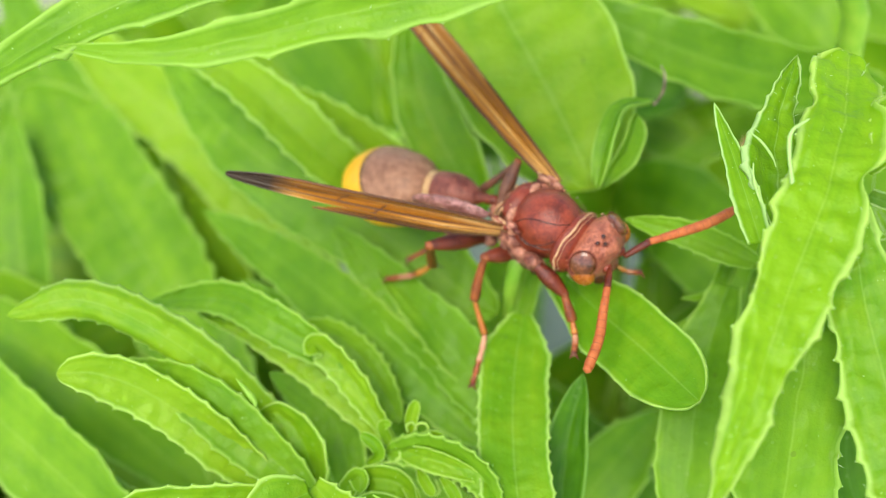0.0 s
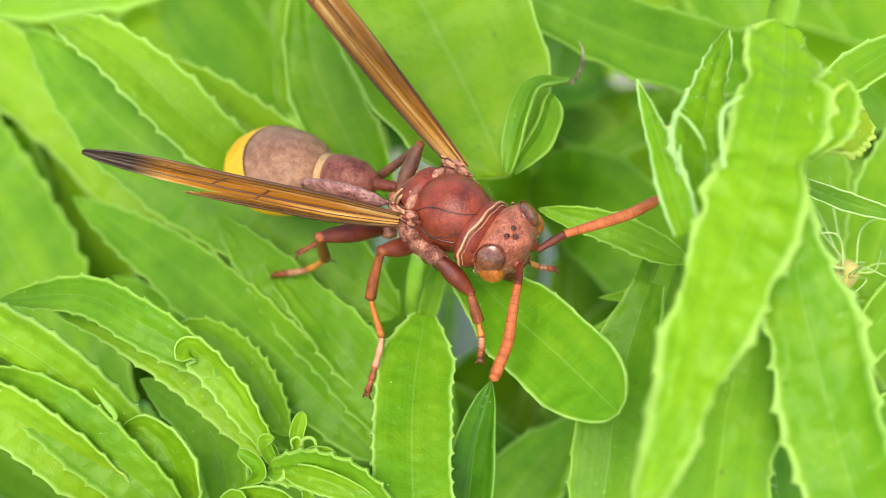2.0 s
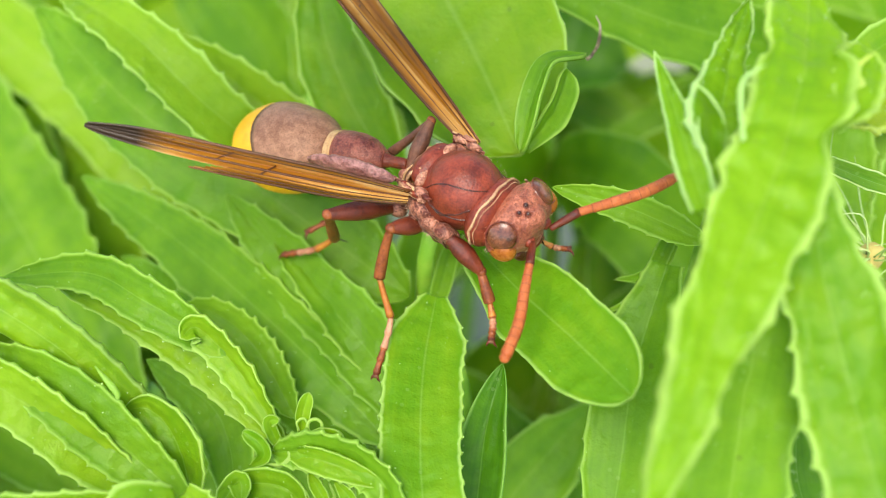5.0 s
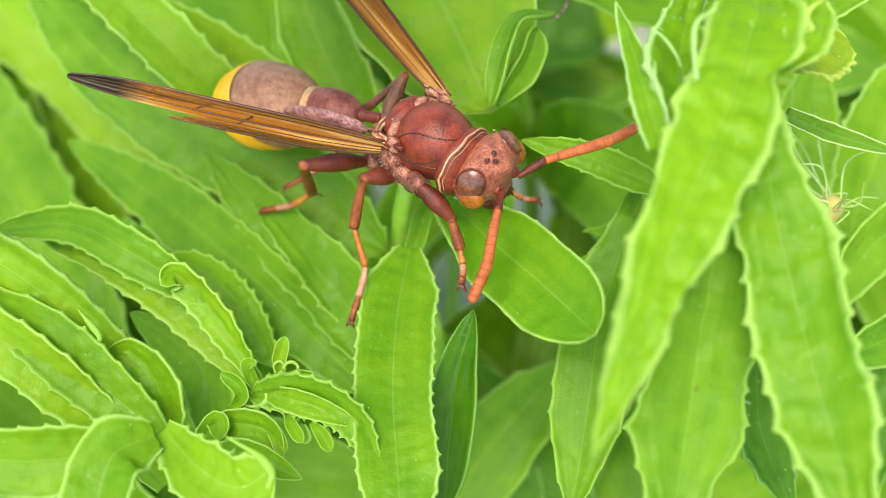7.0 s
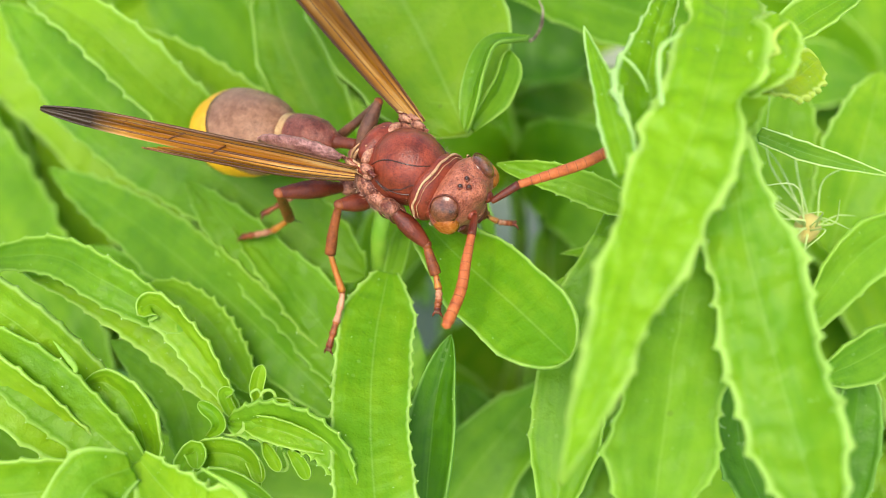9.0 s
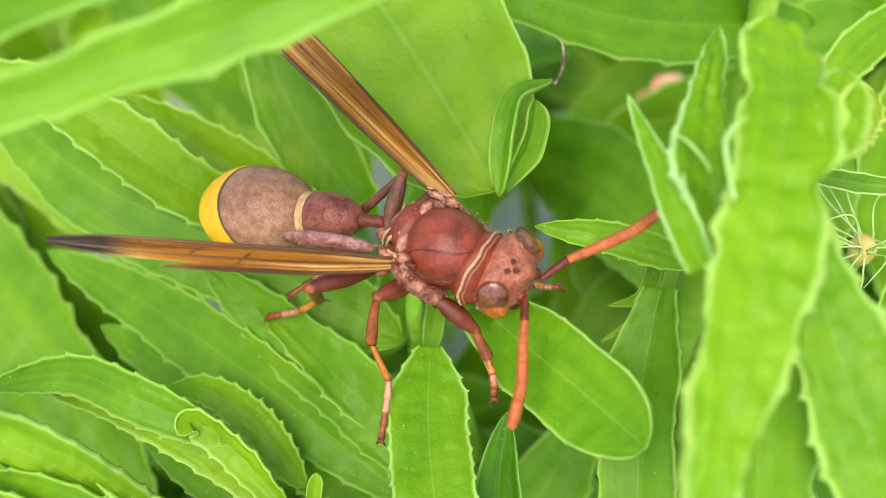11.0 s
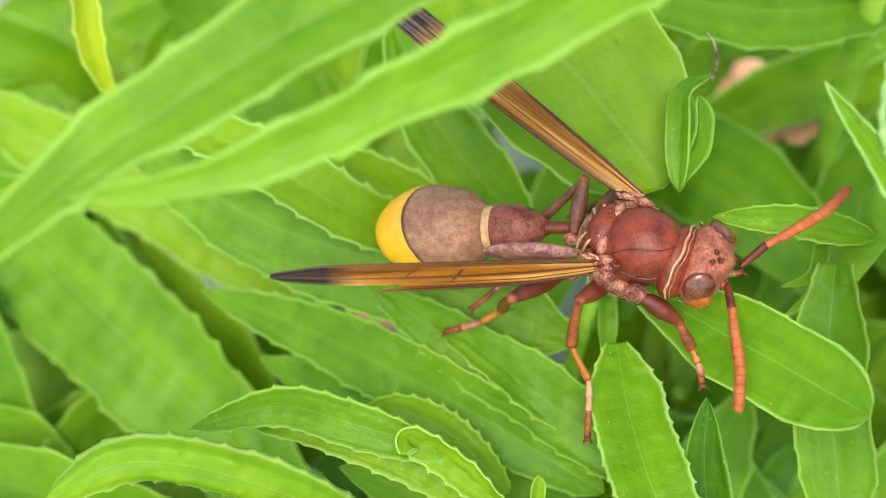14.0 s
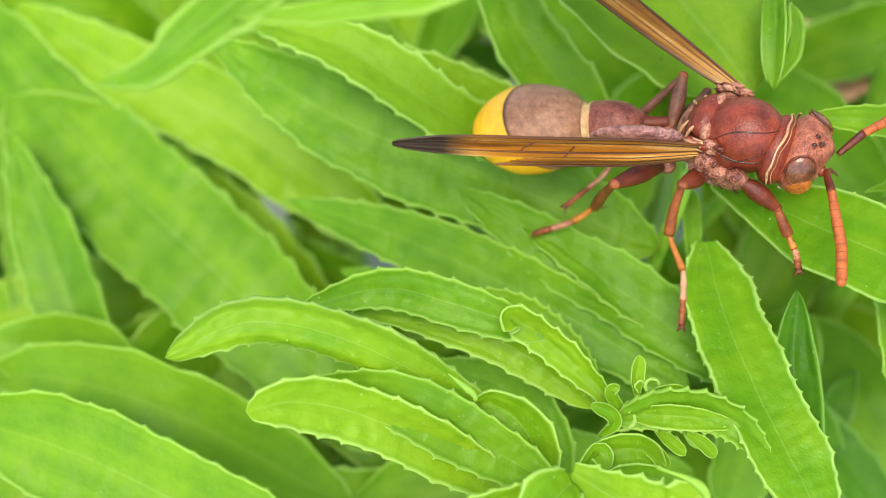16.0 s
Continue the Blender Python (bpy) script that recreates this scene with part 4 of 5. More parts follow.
leaf(plant_r, ((20.8, 6.0, 11.0), (20.0, 2.9, 11.2), (19.1, -0.6, 11.6), (18.0, -3.6, 11.5), (17.1, -6.2, 11.0), (14.2, -12.2, 9.5), (11.4, -18.8, 7.6), (8.6, -24.7, 4.9)), 5.1, 0, LEAF_LIME, shape='torn', fold=0.1, wave=0.9, bead=1.7, rim=1.5, crumple=0.3, teeth=2.0, tooth=0.35, ragged=0.4, specks=120, notches=((0.16, -1, 0.4, 0.025), (0.17, 1, 0.25, 0.03), (0.34, -1, 0.42, 0.025), (0.47, 1, 0.2, 0.03)), seed=0)
leaf(plant_r, ((20.0, -3.9, 10.4), (21.7, -1.4, 10.7), (23.4, 1.9, 10.6)), 2.9, -10, LEAF_LIME, shape='round', fold=0.25, wave=1.2, teeth=1.08, tooth=0.26, ragged=0.5, crumple=0.35, specks=30, seed=99)
leaf(plant_r, ((18.5, -6.4, 4.7), (16.7, -13.5, -0.3), (15.7, -18.9, -4.1), (14.5, -24.9, -8.3)), 6.7, 8, LEAF, shape='strap', fold=0.12, wave=0.7, teeth=2.16, tooth=0.52, ragged=0.3, specks=40, bead=1.4, crumple=0.18, seed=2)
leaf(plant_r, ((19.1, -5.7, 8.8), (20.1, -10.9, 5.2), (21.4, -18.3, 2.4), (22.5, -24.4, 0.6), (23.3, -28.1, -0.8)), 5.1, -10, LEAF_BRIGHT, shape='strap', fold=0.18, wave=0.8, bead=1.6, teeth=2.04, tooth=0.59, ragged=0.35, specks=50, rim=1.5, crumple=0.25, seed=3)
leaf(plant_r, ((13.5, -7.6, 8.0), (12.9, -2.2, 8.1), (12.0, 4.0, 8.3)), 2.5, 25, LEAF_TORN, shape='tip', fold=0.4, rim=1.5, specks=15, teeth=1.44, tooth=0.2, seed=4)
leaf(plant_r, ((15.4, -5.5, 6.9), (15.7, 0.9, 8.3), (17.8, 7.1, 9.5)), 5.9, -8, LEAF_TORN, shape='tip', fold=0.2, wave=0.7, ragged=0.4, specks=50, bead=1.4, rim=1.2, crumple=0.3, teeth=1.32, tooth=0.29, seed=5)
leaf(plant_r, ((15.0, -0.2, -8.1), (12.6, -6.7, -11.4), (11.5, -12.4, -14.2), (10.2, -19.2, -17.8)), 5.2, -20, LEAF, shape='strap', fold=0.2, teeth=2.28, tooth=0.21, seed=6)
leaf(plant_r, ((23.8, 4.1, 6.0), (27.4, 7.3, 5.8), (32.2, 10.6, 5.7)), 2.7, 20, LEAF_BRIGHT, shape='lance', fold=0.3, teeth=2.28, tooth=0.21, seed=7)
leaf(plant_r, ((24.4, 2.3, -0.2), (28.5, 2.5, -2.5), (34.9, 2.5, -5.0)), 1.8, 0, LEAF_PALE, shape='tip', fold=0.5, teeth=2.28, tooth=0.21, seed=8)
leaf(plant_r, ((37.5, 2.3, -10.0), (32.9, -1.0, -11.1), (28.8, -5.6, -13.1)), 4.6, 20, LEAF, shape='lance', teeth=2.28, tooth=0.21, seed=9)
leaf(plant_r, ((36.6, -5.6, -13.1), (33.3, -7.5, -13.2), (29.3, -9.3, -13.3)), 3.7, 0, LEAF, shape='lance', teeth=2.28, tooth=0.21, seed=10)
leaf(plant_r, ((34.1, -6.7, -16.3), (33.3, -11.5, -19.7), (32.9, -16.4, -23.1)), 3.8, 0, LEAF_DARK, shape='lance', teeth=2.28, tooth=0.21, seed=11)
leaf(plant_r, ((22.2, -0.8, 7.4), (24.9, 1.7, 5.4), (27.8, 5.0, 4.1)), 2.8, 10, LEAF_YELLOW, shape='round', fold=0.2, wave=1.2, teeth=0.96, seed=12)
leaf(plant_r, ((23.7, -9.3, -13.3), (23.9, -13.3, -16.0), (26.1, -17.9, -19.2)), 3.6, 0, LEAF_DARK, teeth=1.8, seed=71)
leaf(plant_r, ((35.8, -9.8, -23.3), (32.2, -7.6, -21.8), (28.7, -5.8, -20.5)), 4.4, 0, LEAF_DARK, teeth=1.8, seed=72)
leaf(plant_r, ((34.6, 4.9, -17.9), (37.4, 11.4, -13.4), (40.1, 18.6, -10.8)), 7.0, 0, LEAF_BRIGHT, teeth=1.8, seed=73)
leaf(plant_r, ((28.4, 3.8, -16.3), (30.9, 11.4, -13.4), (33.0, 18.6, -10.8)), 6.0, 0, LEAF, teeth=1.8, seed=74)
plant_m = thing("plant", "green plant with serrated and blunt leaves the wasp stands on", "plant", "leafy plants")
stem(plant_m, [(-1, 4, -7), (-2, 3, -14), (-3, 8, -60), (-4, 14, DOWN)], [0.6, 0.9, 1.6, 2.0])
leaf(plant_m, ((-1.1, -1.0, -11.1), (-1.9, -6.9, -11.0), (-2.0, -13.4, -10.6), (-1.4, -20.5, -10.7), (-0.8, -27.3, -11.2)), 5.3, 0, LEAF_BRIGHT, shape='sword', fold=0.14, teeth=1.15, tooth=0.26, wave=0.45, specks=9, seed=13)
leaf(plant_m, ((0.8, 2.8, -8.5), (4.5, -2.7, -7.4), (7.7, -7.7, -5.4), (10.8, -12.8, -3.5)), 6.1, 0, LEAF_BRIGHT, shape='round', fold=0.12, teeth=2, tooth=0.08, wave=0.12, specks=9, seed=14)
leaf(plant_m, ((1.4, -18.2, -18.3), (1.8, -14.3, -15.6), (2.4, -10.4, -12.8), (3.5, -6.8, -10.3)), 3.6, 15, LEAF_DARK, shape='lance', fold=0.35, teeth=0, specks=9, seed=15)
leaf(plant_m, ((17.2, -0.2, -5.4), (11.8, 2.2, -4.6), (6.9, 3.7, -4.4)), 2.3, 0, LEAF, shape='lance', fold=0.3, teeth=1.3, tooth=0.23, seed=16)
leaf(plant_m, ((16.0, 3.4, -9.3), (14.1, 0.4, -10.1), (11.6, 0.0, -10.4)), 1.7, 0, LEAF, shape='tip', teeth=1.3, tooth=0.23, seed=17)
leaf(plant_m, ((16.0, 2.7, -9.7), (13.7, -0.7, -10.9), (10.8, -2.0, -11.8)), 1.5, 0, LEAF, shape='tip', teeth=1.3, tooth=0.23, seed=18)
plant_n = thing("plant", "green plant with broad leaves, one curled with a dry tip", "plant", "leafy plants")
stem(plant_n, [(6, 7, -13), (7, 10, -22), (9, 20, -60), (10, 26, DOWN)], [0.6, 0.9, 1.6, 2.0])
stem(plant_n, [(9.7, 13.0, -1.4), (10.1, 13.6, -1.6), (10.6, 14.5, -1.3), (10.8, 15.9, -1.0), (10.5, 16.6, -0.6)], [0.14, 0.12, 0.16, 0.1, 0.05], DRY, "dry_tip", "shrivelled brown leaf tip")
leaf(plant_n, ((4.9, 7.7, -5.7), (2.0, 14.8, -3.5), (-1.7, 22.3, -1.1), (-4.4, 27.6, 1.0), (-7.4, 33.2, 4.0)), 14.7, 0, LEAF_BRIGHT, shape='lance', fold=0.08, teeth=5, tooth=0.3, seed=19)
leaf(plant_n, ((-4.2, 11.6, -14.0), (-8.2, 16.9, -9.9), (-10.5, 22.6, -7.0), (-11.3, 28.0, -4.3)), 5.7, 0, LEAF_BRIGHT, shape='lance', fold=0.15, teeth=4, seed=20)
leaf(plant_n, ((4.7, 5.2, -2.6), (5.7, 8.7, -0.2), (6.9, 11.5, -0.1), (9.6, 13.1, -1.0)), 2.0, 45, LEAF, shape='lance', fold=0.6, teeth=0, curl=0.3, seed=21)
leaf(plant_n, ((5.1, 6.4, -3.6), (7.1, 8.6, -2.2), (8.3, 11.7, -1.3)), 2.4, -35, LEAF, shape='round', fold=0.35, teeth=0, seed=22)
leaf(plant_n, ((16.0, 27.0, -50.0), (25.0, 39.0, -46.0), (34.0, 50.0, -42.0)), 15.0, 0, LEAF, shape='lance', teeth=5, seed=23)
leaf(plant_n, ((34.6, 25.3, -13.6), (19.7, 22.7, -7.7), (9.2, 24.7, -4.4), (0.6, 27.6, -1.7)), 6.3, 0, LEAF, shape='lance', teeth=4, seed=24)
leaf(plant_n, ((23.0, 42.6, -12.4), (29.4, 37.9, -16.2), (33.5, 32.7, -20.1)), 7.7, 0, LEAF, shape='lance', teeth=4, seed=25)
# dark blade added for the shaded background here, its shade put into the green
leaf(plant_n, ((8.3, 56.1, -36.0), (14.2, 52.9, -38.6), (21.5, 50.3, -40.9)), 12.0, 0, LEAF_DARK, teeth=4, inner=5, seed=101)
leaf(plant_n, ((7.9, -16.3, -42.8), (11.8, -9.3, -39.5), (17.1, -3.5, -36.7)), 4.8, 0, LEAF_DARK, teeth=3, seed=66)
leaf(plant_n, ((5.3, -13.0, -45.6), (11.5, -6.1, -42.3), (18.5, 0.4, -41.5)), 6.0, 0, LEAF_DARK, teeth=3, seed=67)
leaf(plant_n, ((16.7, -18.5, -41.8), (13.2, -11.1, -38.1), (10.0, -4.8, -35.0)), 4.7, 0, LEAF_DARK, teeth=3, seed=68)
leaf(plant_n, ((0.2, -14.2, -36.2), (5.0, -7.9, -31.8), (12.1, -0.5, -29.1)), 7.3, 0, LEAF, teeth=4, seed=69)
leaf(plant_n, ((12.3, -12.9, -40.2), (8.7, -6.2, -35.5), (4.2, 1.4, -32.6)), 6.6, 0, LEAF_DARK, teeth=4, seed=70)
plant_u = thing("plant", "green plant with long serrated leaves below the wasp's abdomen", "plant", "leafy plants")
stem(plant_u, [(0, -1, -20), (1, 2, -40), (2, 8, -90), (2, 12, DOWN)], [1.0, 1.4, 1.8, 2.0])
leaf(plant_u, ((-3.2, 2.0, -16.0), (-15.3, 10.3, -12.9), (-25.3, 16.3, -10.4), (-35.1, 26.4, -8.7)), 8.5, 0, LEAF, shape='lance', fold=0.12, teeth=2.25, tooth=0.49, seed=26)
leaf(plant_u, ((-10.3, 10.6, -14.3), (-18.4, 13.5, -7.3), (-24.8, 18.5, -3.9), (-32.5, 24.9, -5.0)), 4.6, -12, LEAF_BRIGHT, shape='lance', fold=0.25, teeth=2.25, tooth=0.49, seed=27)
leaf(plant_u, ((-4.2, -9.4, -17.9), (-12.5, -1.2, -16.3), (-22.3, 7.9, -16.5), (-31.6, 15.4, -17.9)), 5.6, 0, LEAF, shape='lance', fold=0.15, teeth=2.25, tooth=0.45, seed=28)
leaf(plant_u, ((-1.0, -10.2, -16.2), (-7.0, -2.1, -14.9), (-12.0, 3.3, -14.4), (-17.8, 9.8, -13.1)), 5.4, 0, LEAF_DEEP, shape='lance', fold=0.12, teeth=2.25, tooth=0.45, seed=29)
leaf(plant_u, ((-6.1, -9.4, -20.2), (-14.4, -2.0, -20.3), (-22.0, 4.9, -21.5), (-28.3, 10.2, -22.4)), 5.2, 6, LEAF_DEEP, shape='lance', fold=0.2, teeth=2.2, tooth=0.5, seed=102)
leaf(plant_u, ((-4.0, -5.7, -16.1), (-8.9, 0.8, -14.6), (-13.6, 5.7, -13.9)), 3.6, -6, LEAF, shape='lance', fold=0.25, teeth=2.2, tooth=0.5, seed=103)
leaf(plant_u, ((-7.2, 11.2, -13.7), (-16.7, 18.3, -10.5), (-23.2, 23.2, -8.7)), 4.4, 4, LEAF_BRIGHT, shape='lance', fold=0.22, teeth=2.2, tooth=0.5, seed=104)
leaf(plant_u, ((-1.8, -1.4, -15.0), (-0.8, 1.7, -14.1), (0.1, 5.1, -12.9)), 1.5, 0, LEAF, shape='round', fold=0.3, teeth=0, seed=30)
plant_b = thing("plant", "green plant with broad soft leaves lying deeper", "plant", "leafy plants")
stem(plant_b, [(-27, 2, -32), (-28, 6, -60), (-30, 12, -100), (-30, 16, DOWN)], [1.0, 1.4, 1.8, 2.0])
leaf(plant_b, ((-26.9, -3.1, -32.9), (-35.7, 10.0, -29.0), (-48.3, 28.3, -25.8), (-57.2, 43.2, -23.2), (-64.8, 57.2, -21.1)), 11.8, 0, LEAF, shape='lance', fold=0.06, teeth=3.4, tooth=0.6, seed=31)
leaf(plant_b, ((-22.4, 17.8, -33.4), (-34.4, 29.6, -25.8), (-45.0, 37.6, -22.1), (-55.2, 46.7, -19.0)), 8.3, 0, LEAF_BRIGHT, shape='lance', teeth=4, seed=32)
leaf(plant_b, ((-30.7, 11.4, -40.5), (-35.6, 20.7, -36.0), (-41.5, 31.9, -31.3)), 7.7, 0, LEAF_BRIGHT, shape='lance', teeth=4, seed=33)
leaf(plant_b, ((-51.3, 4.0, -34.4), (-53.8, 17.2, -27.4), (-56.7, 32.1, -21.5)), 6.6, 0, LEAF, shape='lance', teeth=4, seed=34)
leaf(plant_b, ((-48.3, 7.0, -32.5), (-53.6, 10.7, -29.5), (-61.2, 13.4, -27.1)), 8.3, 0, LEAF, shape='lance', teeth=4, seed=35)
leaf(plant_b, ((-57.5, 13.0, -45.6), (-59.4, 22.7, -39.8), (-59.8, 32.1, -36.3), (-61.5, 42.8, -34.5)), 7.2, 0, LEAF, shape='lance', teeth=4, seed=36)
leaf(plant_b, ((-57.5, 36.3, -49.7), (-49.2, 44.3, -44.1), (-42.8, 52.6, -40.7)), 18.1, 0, LEAF_BRIGHT, shape='lance', teeth=5, tooth=0.3, inner=5, seed=75)
leaf(plant_b, ((-0.2, 7.7, -60.0), (8.9, 14.1, -55.5), (18.4, 23.8, -51.1)), 17.0, 0, LEAF_BRIGHT, shape='lance', teeth=5, tooth=0.3, inner=5, seed=77)
leaf(plant_b, ((-49.2, 40.5, -50.7), (-54.9, 51.6, -44.4), (-62.9, 63.2, -40.2)), 20.9, 0, LEAF_BRIGHT, shape='lance', teeth=5, tooth=0.3, inner=5, seed=78)
leaf(plant_b, ((-73.3, 17.0, -60.2), (-67.4, 29.0, -53.1), (-60.1, 39.3, -49.3)), 17.6, 0, LEAF_BRIGHT, shape='lance', teeth=5, tooth=0.3, inner=5, seed=80)
leaf(plant_b, ((-7.6, 34.2, -46.6), (-14.0, 40.9, -42.9), (-20.1, 50.5, -39.7)), 16.0, 0, LEAF_BRIGHT, shape='lance', teeth=5, tooth=0.3, inner=5, seed=81)
leaf(plant_b, ((21.0, 0.1, -56.5), (24.5, 8.3, -51.7), (30.2, 18.1, -48.2)), 15.0, 0, LEAF_BRIGHT, shape='lance', teeth=5, tooth=0.3, inner=5, seed=82)
leaf(plant_b, ((15.3, 17.3, -50.7), (20.4, 24.7, -45.6), (22.0, 34.5, -41.2)), 14.2, 0, LEAF_BRIGHT, shape='lance', teeth=5, tooth=0.3, inner=5, seed=83)
leaf(plant_b, ((-62.2, 36.7, -40.0), (-55.7, 44.4, -34.9), (-48.3, 54.3, -30.9)), 18.7, 0, LEAF_BRIGHT, shape='lance', teeth=5, tooth=0.3, inner=5, seed=84)
leaf(plant_b, ((11.9, 6.8, -57.4), (18.4, 11.2, -54.7), (24.6, 17.8, -53.1)), 15.5, 0, LEAF_BRIGHT, shape='lance', teeth=5, tooth=0.3, inner=5, seed=85)
leaf(plant_b, ((-45.9, 11.7, -63.6), (-36.6, 19.9, -58.7), (-26.6, 27.7, -56.3)), 17.3, 0, LEAF_BRIGHT, shape='lance', teeth=5, tooth=0.3, inner=5, seed=86)
leaf(plant_b, ((-37.7, 10.9, -54.7), (-49.1, 22.7, -48.3), (-58.6, 35.2, -43.7)), 14.6, 0, LEAF_BRIGHT, shape='lance', teeth=5, tooth=0.3, inner=5, seed=90)
leaf(plant_b, ((-36.1, -0.4, -49.8), (-47.9, 9.9, -46.7), (-59.2, 19.4, -44.2)), 13.0, 0, LEAF_BRIGHT, shape='lance', teeth=5, tooth=0.3, inner=5, seed=92)
leaf(plant_b, ((-40.7, 23.7, -33.5), (-49.6, 29.8, -28.6), (-58.1, 38.9, -24.0)), 14.2, 0, LEAF_BRIGHT, shape='lance', teeth=5, tooth=0.3, inner=5, seed=93)
leaf(plant_b, ((-24.3, 13.2, -51.2), (-33.2, 21.0, -45.8), (-42.8, 29.5, -42.2)), 13.9, 0, LEAF_BRIGHT, shape='lance', teeth=5, tooth=0.3, inner=5, seed=94)
leaf(plant_b, ((23.4, 14.7, -47.2), (19.7, 23.8, -44.7), (19.0, 32.7, -42.2)), 10.4, 0, LEAF_BRIGHT, shape='lance', teeth=5, tooth=0.3, inner=5, seed=97)
plant_a = thing("plant", "young shoot with rolled light green leaves and a curly tip", "plant", "leafy plants")
stem(plant_a, [(-11.2, -12.1, -12.9), (-12.4, -12.7, -16.4), (-13.8, -14.2, -19.8), (-15.4, -17.2, -22.9), (-14.0, -12.0, -50.0), (-12.0, -4.0, -160.0)], [0.2, 0.5, 0.8, 1.0, 1.6, 2.0])
stem(plant_a, [(-22.4, -9.7, -5.6), (-21.1, -11.0, -6.5), (-21.0, -11.4, -6.8)], [0.03, 0.16, 0.24, 0.15], LEAF, "rolled_edge", "tightly rolled bright leaf edge")
stem(plant_a, [(-11.6, -19.0, -4.9), (-9.7, -19.9, -5.7), (-8.9, -20.7, -6.3), (-9.1, -21.5, -6.8)], [0.06, 0.14, 0.3, 0.2], LEAF, "rolled_edge", "tightly rolled bright leaf edge")
stem(plant_a, [(-8.41, -11.88, -10.00), (-8.64, -12.11, -10.16), (-9.00, -12.14, -10.19), (-9.29, -11.97, -10.07), (-9.35, -11.67, -9.86), (-9.15, -11.42, -9.69), (-8.79, -11.36, -9.64), (-8.48, -11.52, -9.75), (-8.39, -11.80, -9.95)], [0.1, 0.12, 0.12, 0.1], LEAF_BRIGHT, "tendril", "tiny coiled young leaflet")
stem(plant_a, [(-8.31, -14.23, -11.64), (-8.49, -15.09, -12.24), (-8.00, -15.77, -12.71), (-7.59, -15.52, -12.54), (-7.93, -14.78, -12.02)], [0.08, 0.13, 0.13, 0.07], LEAF_BRIGHT, "tendril", "tiny coiled young leaflet")
stem(plant_a, [(-7.52, -14.29, -11.68), (-7.06, -15.34, -12.41), (-6.50, -15.68, -12.64), (-6.27, -15.31, -12.38), (-6.80, -14.48, -11.80)], [0.08, 0.13, 0.13, 0.07], LEAF_BRIGHT, "tendril", "tiny coiled young leaflet")
stem(plant_a, [(-12.07, -13.72, -11.31), (-11.09, -13.79, -11.35), (-10.45, -13.30, -11.00), (-10.79, -12.25, -10.27)], [0.06, 0.16, 0.24, 0.06], LEAF_BRIGHT, "tendril", "tiny coiled young leaflet")
stem(plant_a, [(-9.89, -11.97, -10.07), (-10.04, -11.54, -9.77), (-9.59, -11.32, -9.62), (-9.21, -11.76, -9.92)], [0.05, 0.09, 0.09, 0.05], LEAF_BRIGHT, "tendril", "tiny coiled young leaflet")
leaf(plant_a, ((-17.3, -15.2, -16.0), (-22.3, -9.9, -9.0), (-28.1, -6.8, -4.0), (-34.1, -4.9, -2.2), (-39.6, -5.9, -2.7)), 3.5, 0, LEAF_BRIGHT, shape='blunt', fold=-0.1, curl=0.5, wave=0.5, teeth=1.7, tooth=0.3, bead=1.2, specks=9, seed=37)
leaf(plant_a, ((-17.8, -17.4, -16.2), (-22.5, -13.9, -10.3), (-28.4, -10.8, -6.5), (-32.3, -9.9, -4.5), (-35.2, -10.2, -3.8)), 3.9, 0, LEAF_BRIGHT, shape='round', fold=0.25, wave=0.35, teeth=1.7, tooth=0.3, bead=1.2, specks=9, seed=38)
leaf(plant_a, ((-12.4, -10.7, -13.9), (-17.4, -5.8, -11.3), (-23.2, -2.3, -10.8), (-28.3, -0.2, -11.1)), 3.1, 10, LEAF_BRIGHT, shape='lance', fold=0.2, wave=0.5, teeth=1.7, tooth=0.3, bead=1.2, specks=9, seed=39)
leaf(plant_a, ((-11.2, -11.8, -12.1), (-13.6, -8.5, -10.3), (-15.5, -6.4, -9.1), (-17.1, -5.4, -8.0), (-17.9, -6.5, -7.6)), 2.3, 15, LEAF_BRIGHT, shape='round', fold=0.4, teeth=1.5, bead=1.2, seed=40)
leaf(plant_a, ((-11.1, -8.3, -15.8), (-14.2, -3.5, -14.3), (-17.5, -0.9, -13.5), (-20.9, -0.4, -14.1)), 2.8, 0, LEAF, shape='lance', fold=0.2, teeth=1, bead=1.2, seed=41)
leaf(plant_a, ((-17.0, -15.6, -13.8), (-17.9, -12.5, -10.8), (-19.8, -10.6, -9.8), (-21.7, -10.7, -10.0)), 3.4, 10, LEAF_BRIGHT, shape='lance', fold=0.3, teeth=1.7, tooth=0.3, bead=1.2, specks=9, seed=42)
leaf(plant_a, ((-15.2, -14.2, -18.7), (-15.8, -10.1, -17.4), (-17.6, -6.8, -16.6), (-22.9, -2.9, -17.1)), 3.8, 0, LEAF, shape='lance', fold=0.1, teeth=1.7, tooth=0.3, bead=1.2, specks=9, seed=43)
leaf(plant_a, ((-11.7, -13.0, -11.1), (-8.0, -13.5, -9.9), (-4.7, -15.1, -10.0), (-2.7, -18.5, -10.8)), 3.0, -15, LEAF, shape='lance', fold=0.3, wave=0.7, teeth=1, bead=1.2, specks=9, seed=44)
leaf(plant_a, ((-16.2, -17.1, -7.9), (-13.5, -19.9, -7.6), (-11.0, -21.2, -7.4), (-8.8, -20.4, -6.4)), 3.9, 10, LEAF_BRIGHT, shape='round', fold=0.35, teeth=1.5, bead=1.2, specks=9, seed=45)
leaf(plant_a, ((-17.1, -18.1, -8.6), (-23.7, -19.3, -7.8), (-28.1, -19.4, -7.6), (-32.1, -21.4, -8.8)), 4.4, 0, LEAF_BRIGHT, shape='lance', fold=0.25, wave=0.5, teeth=1.7, tooth=0.3, bead=1.2, specks=9, seed=46)
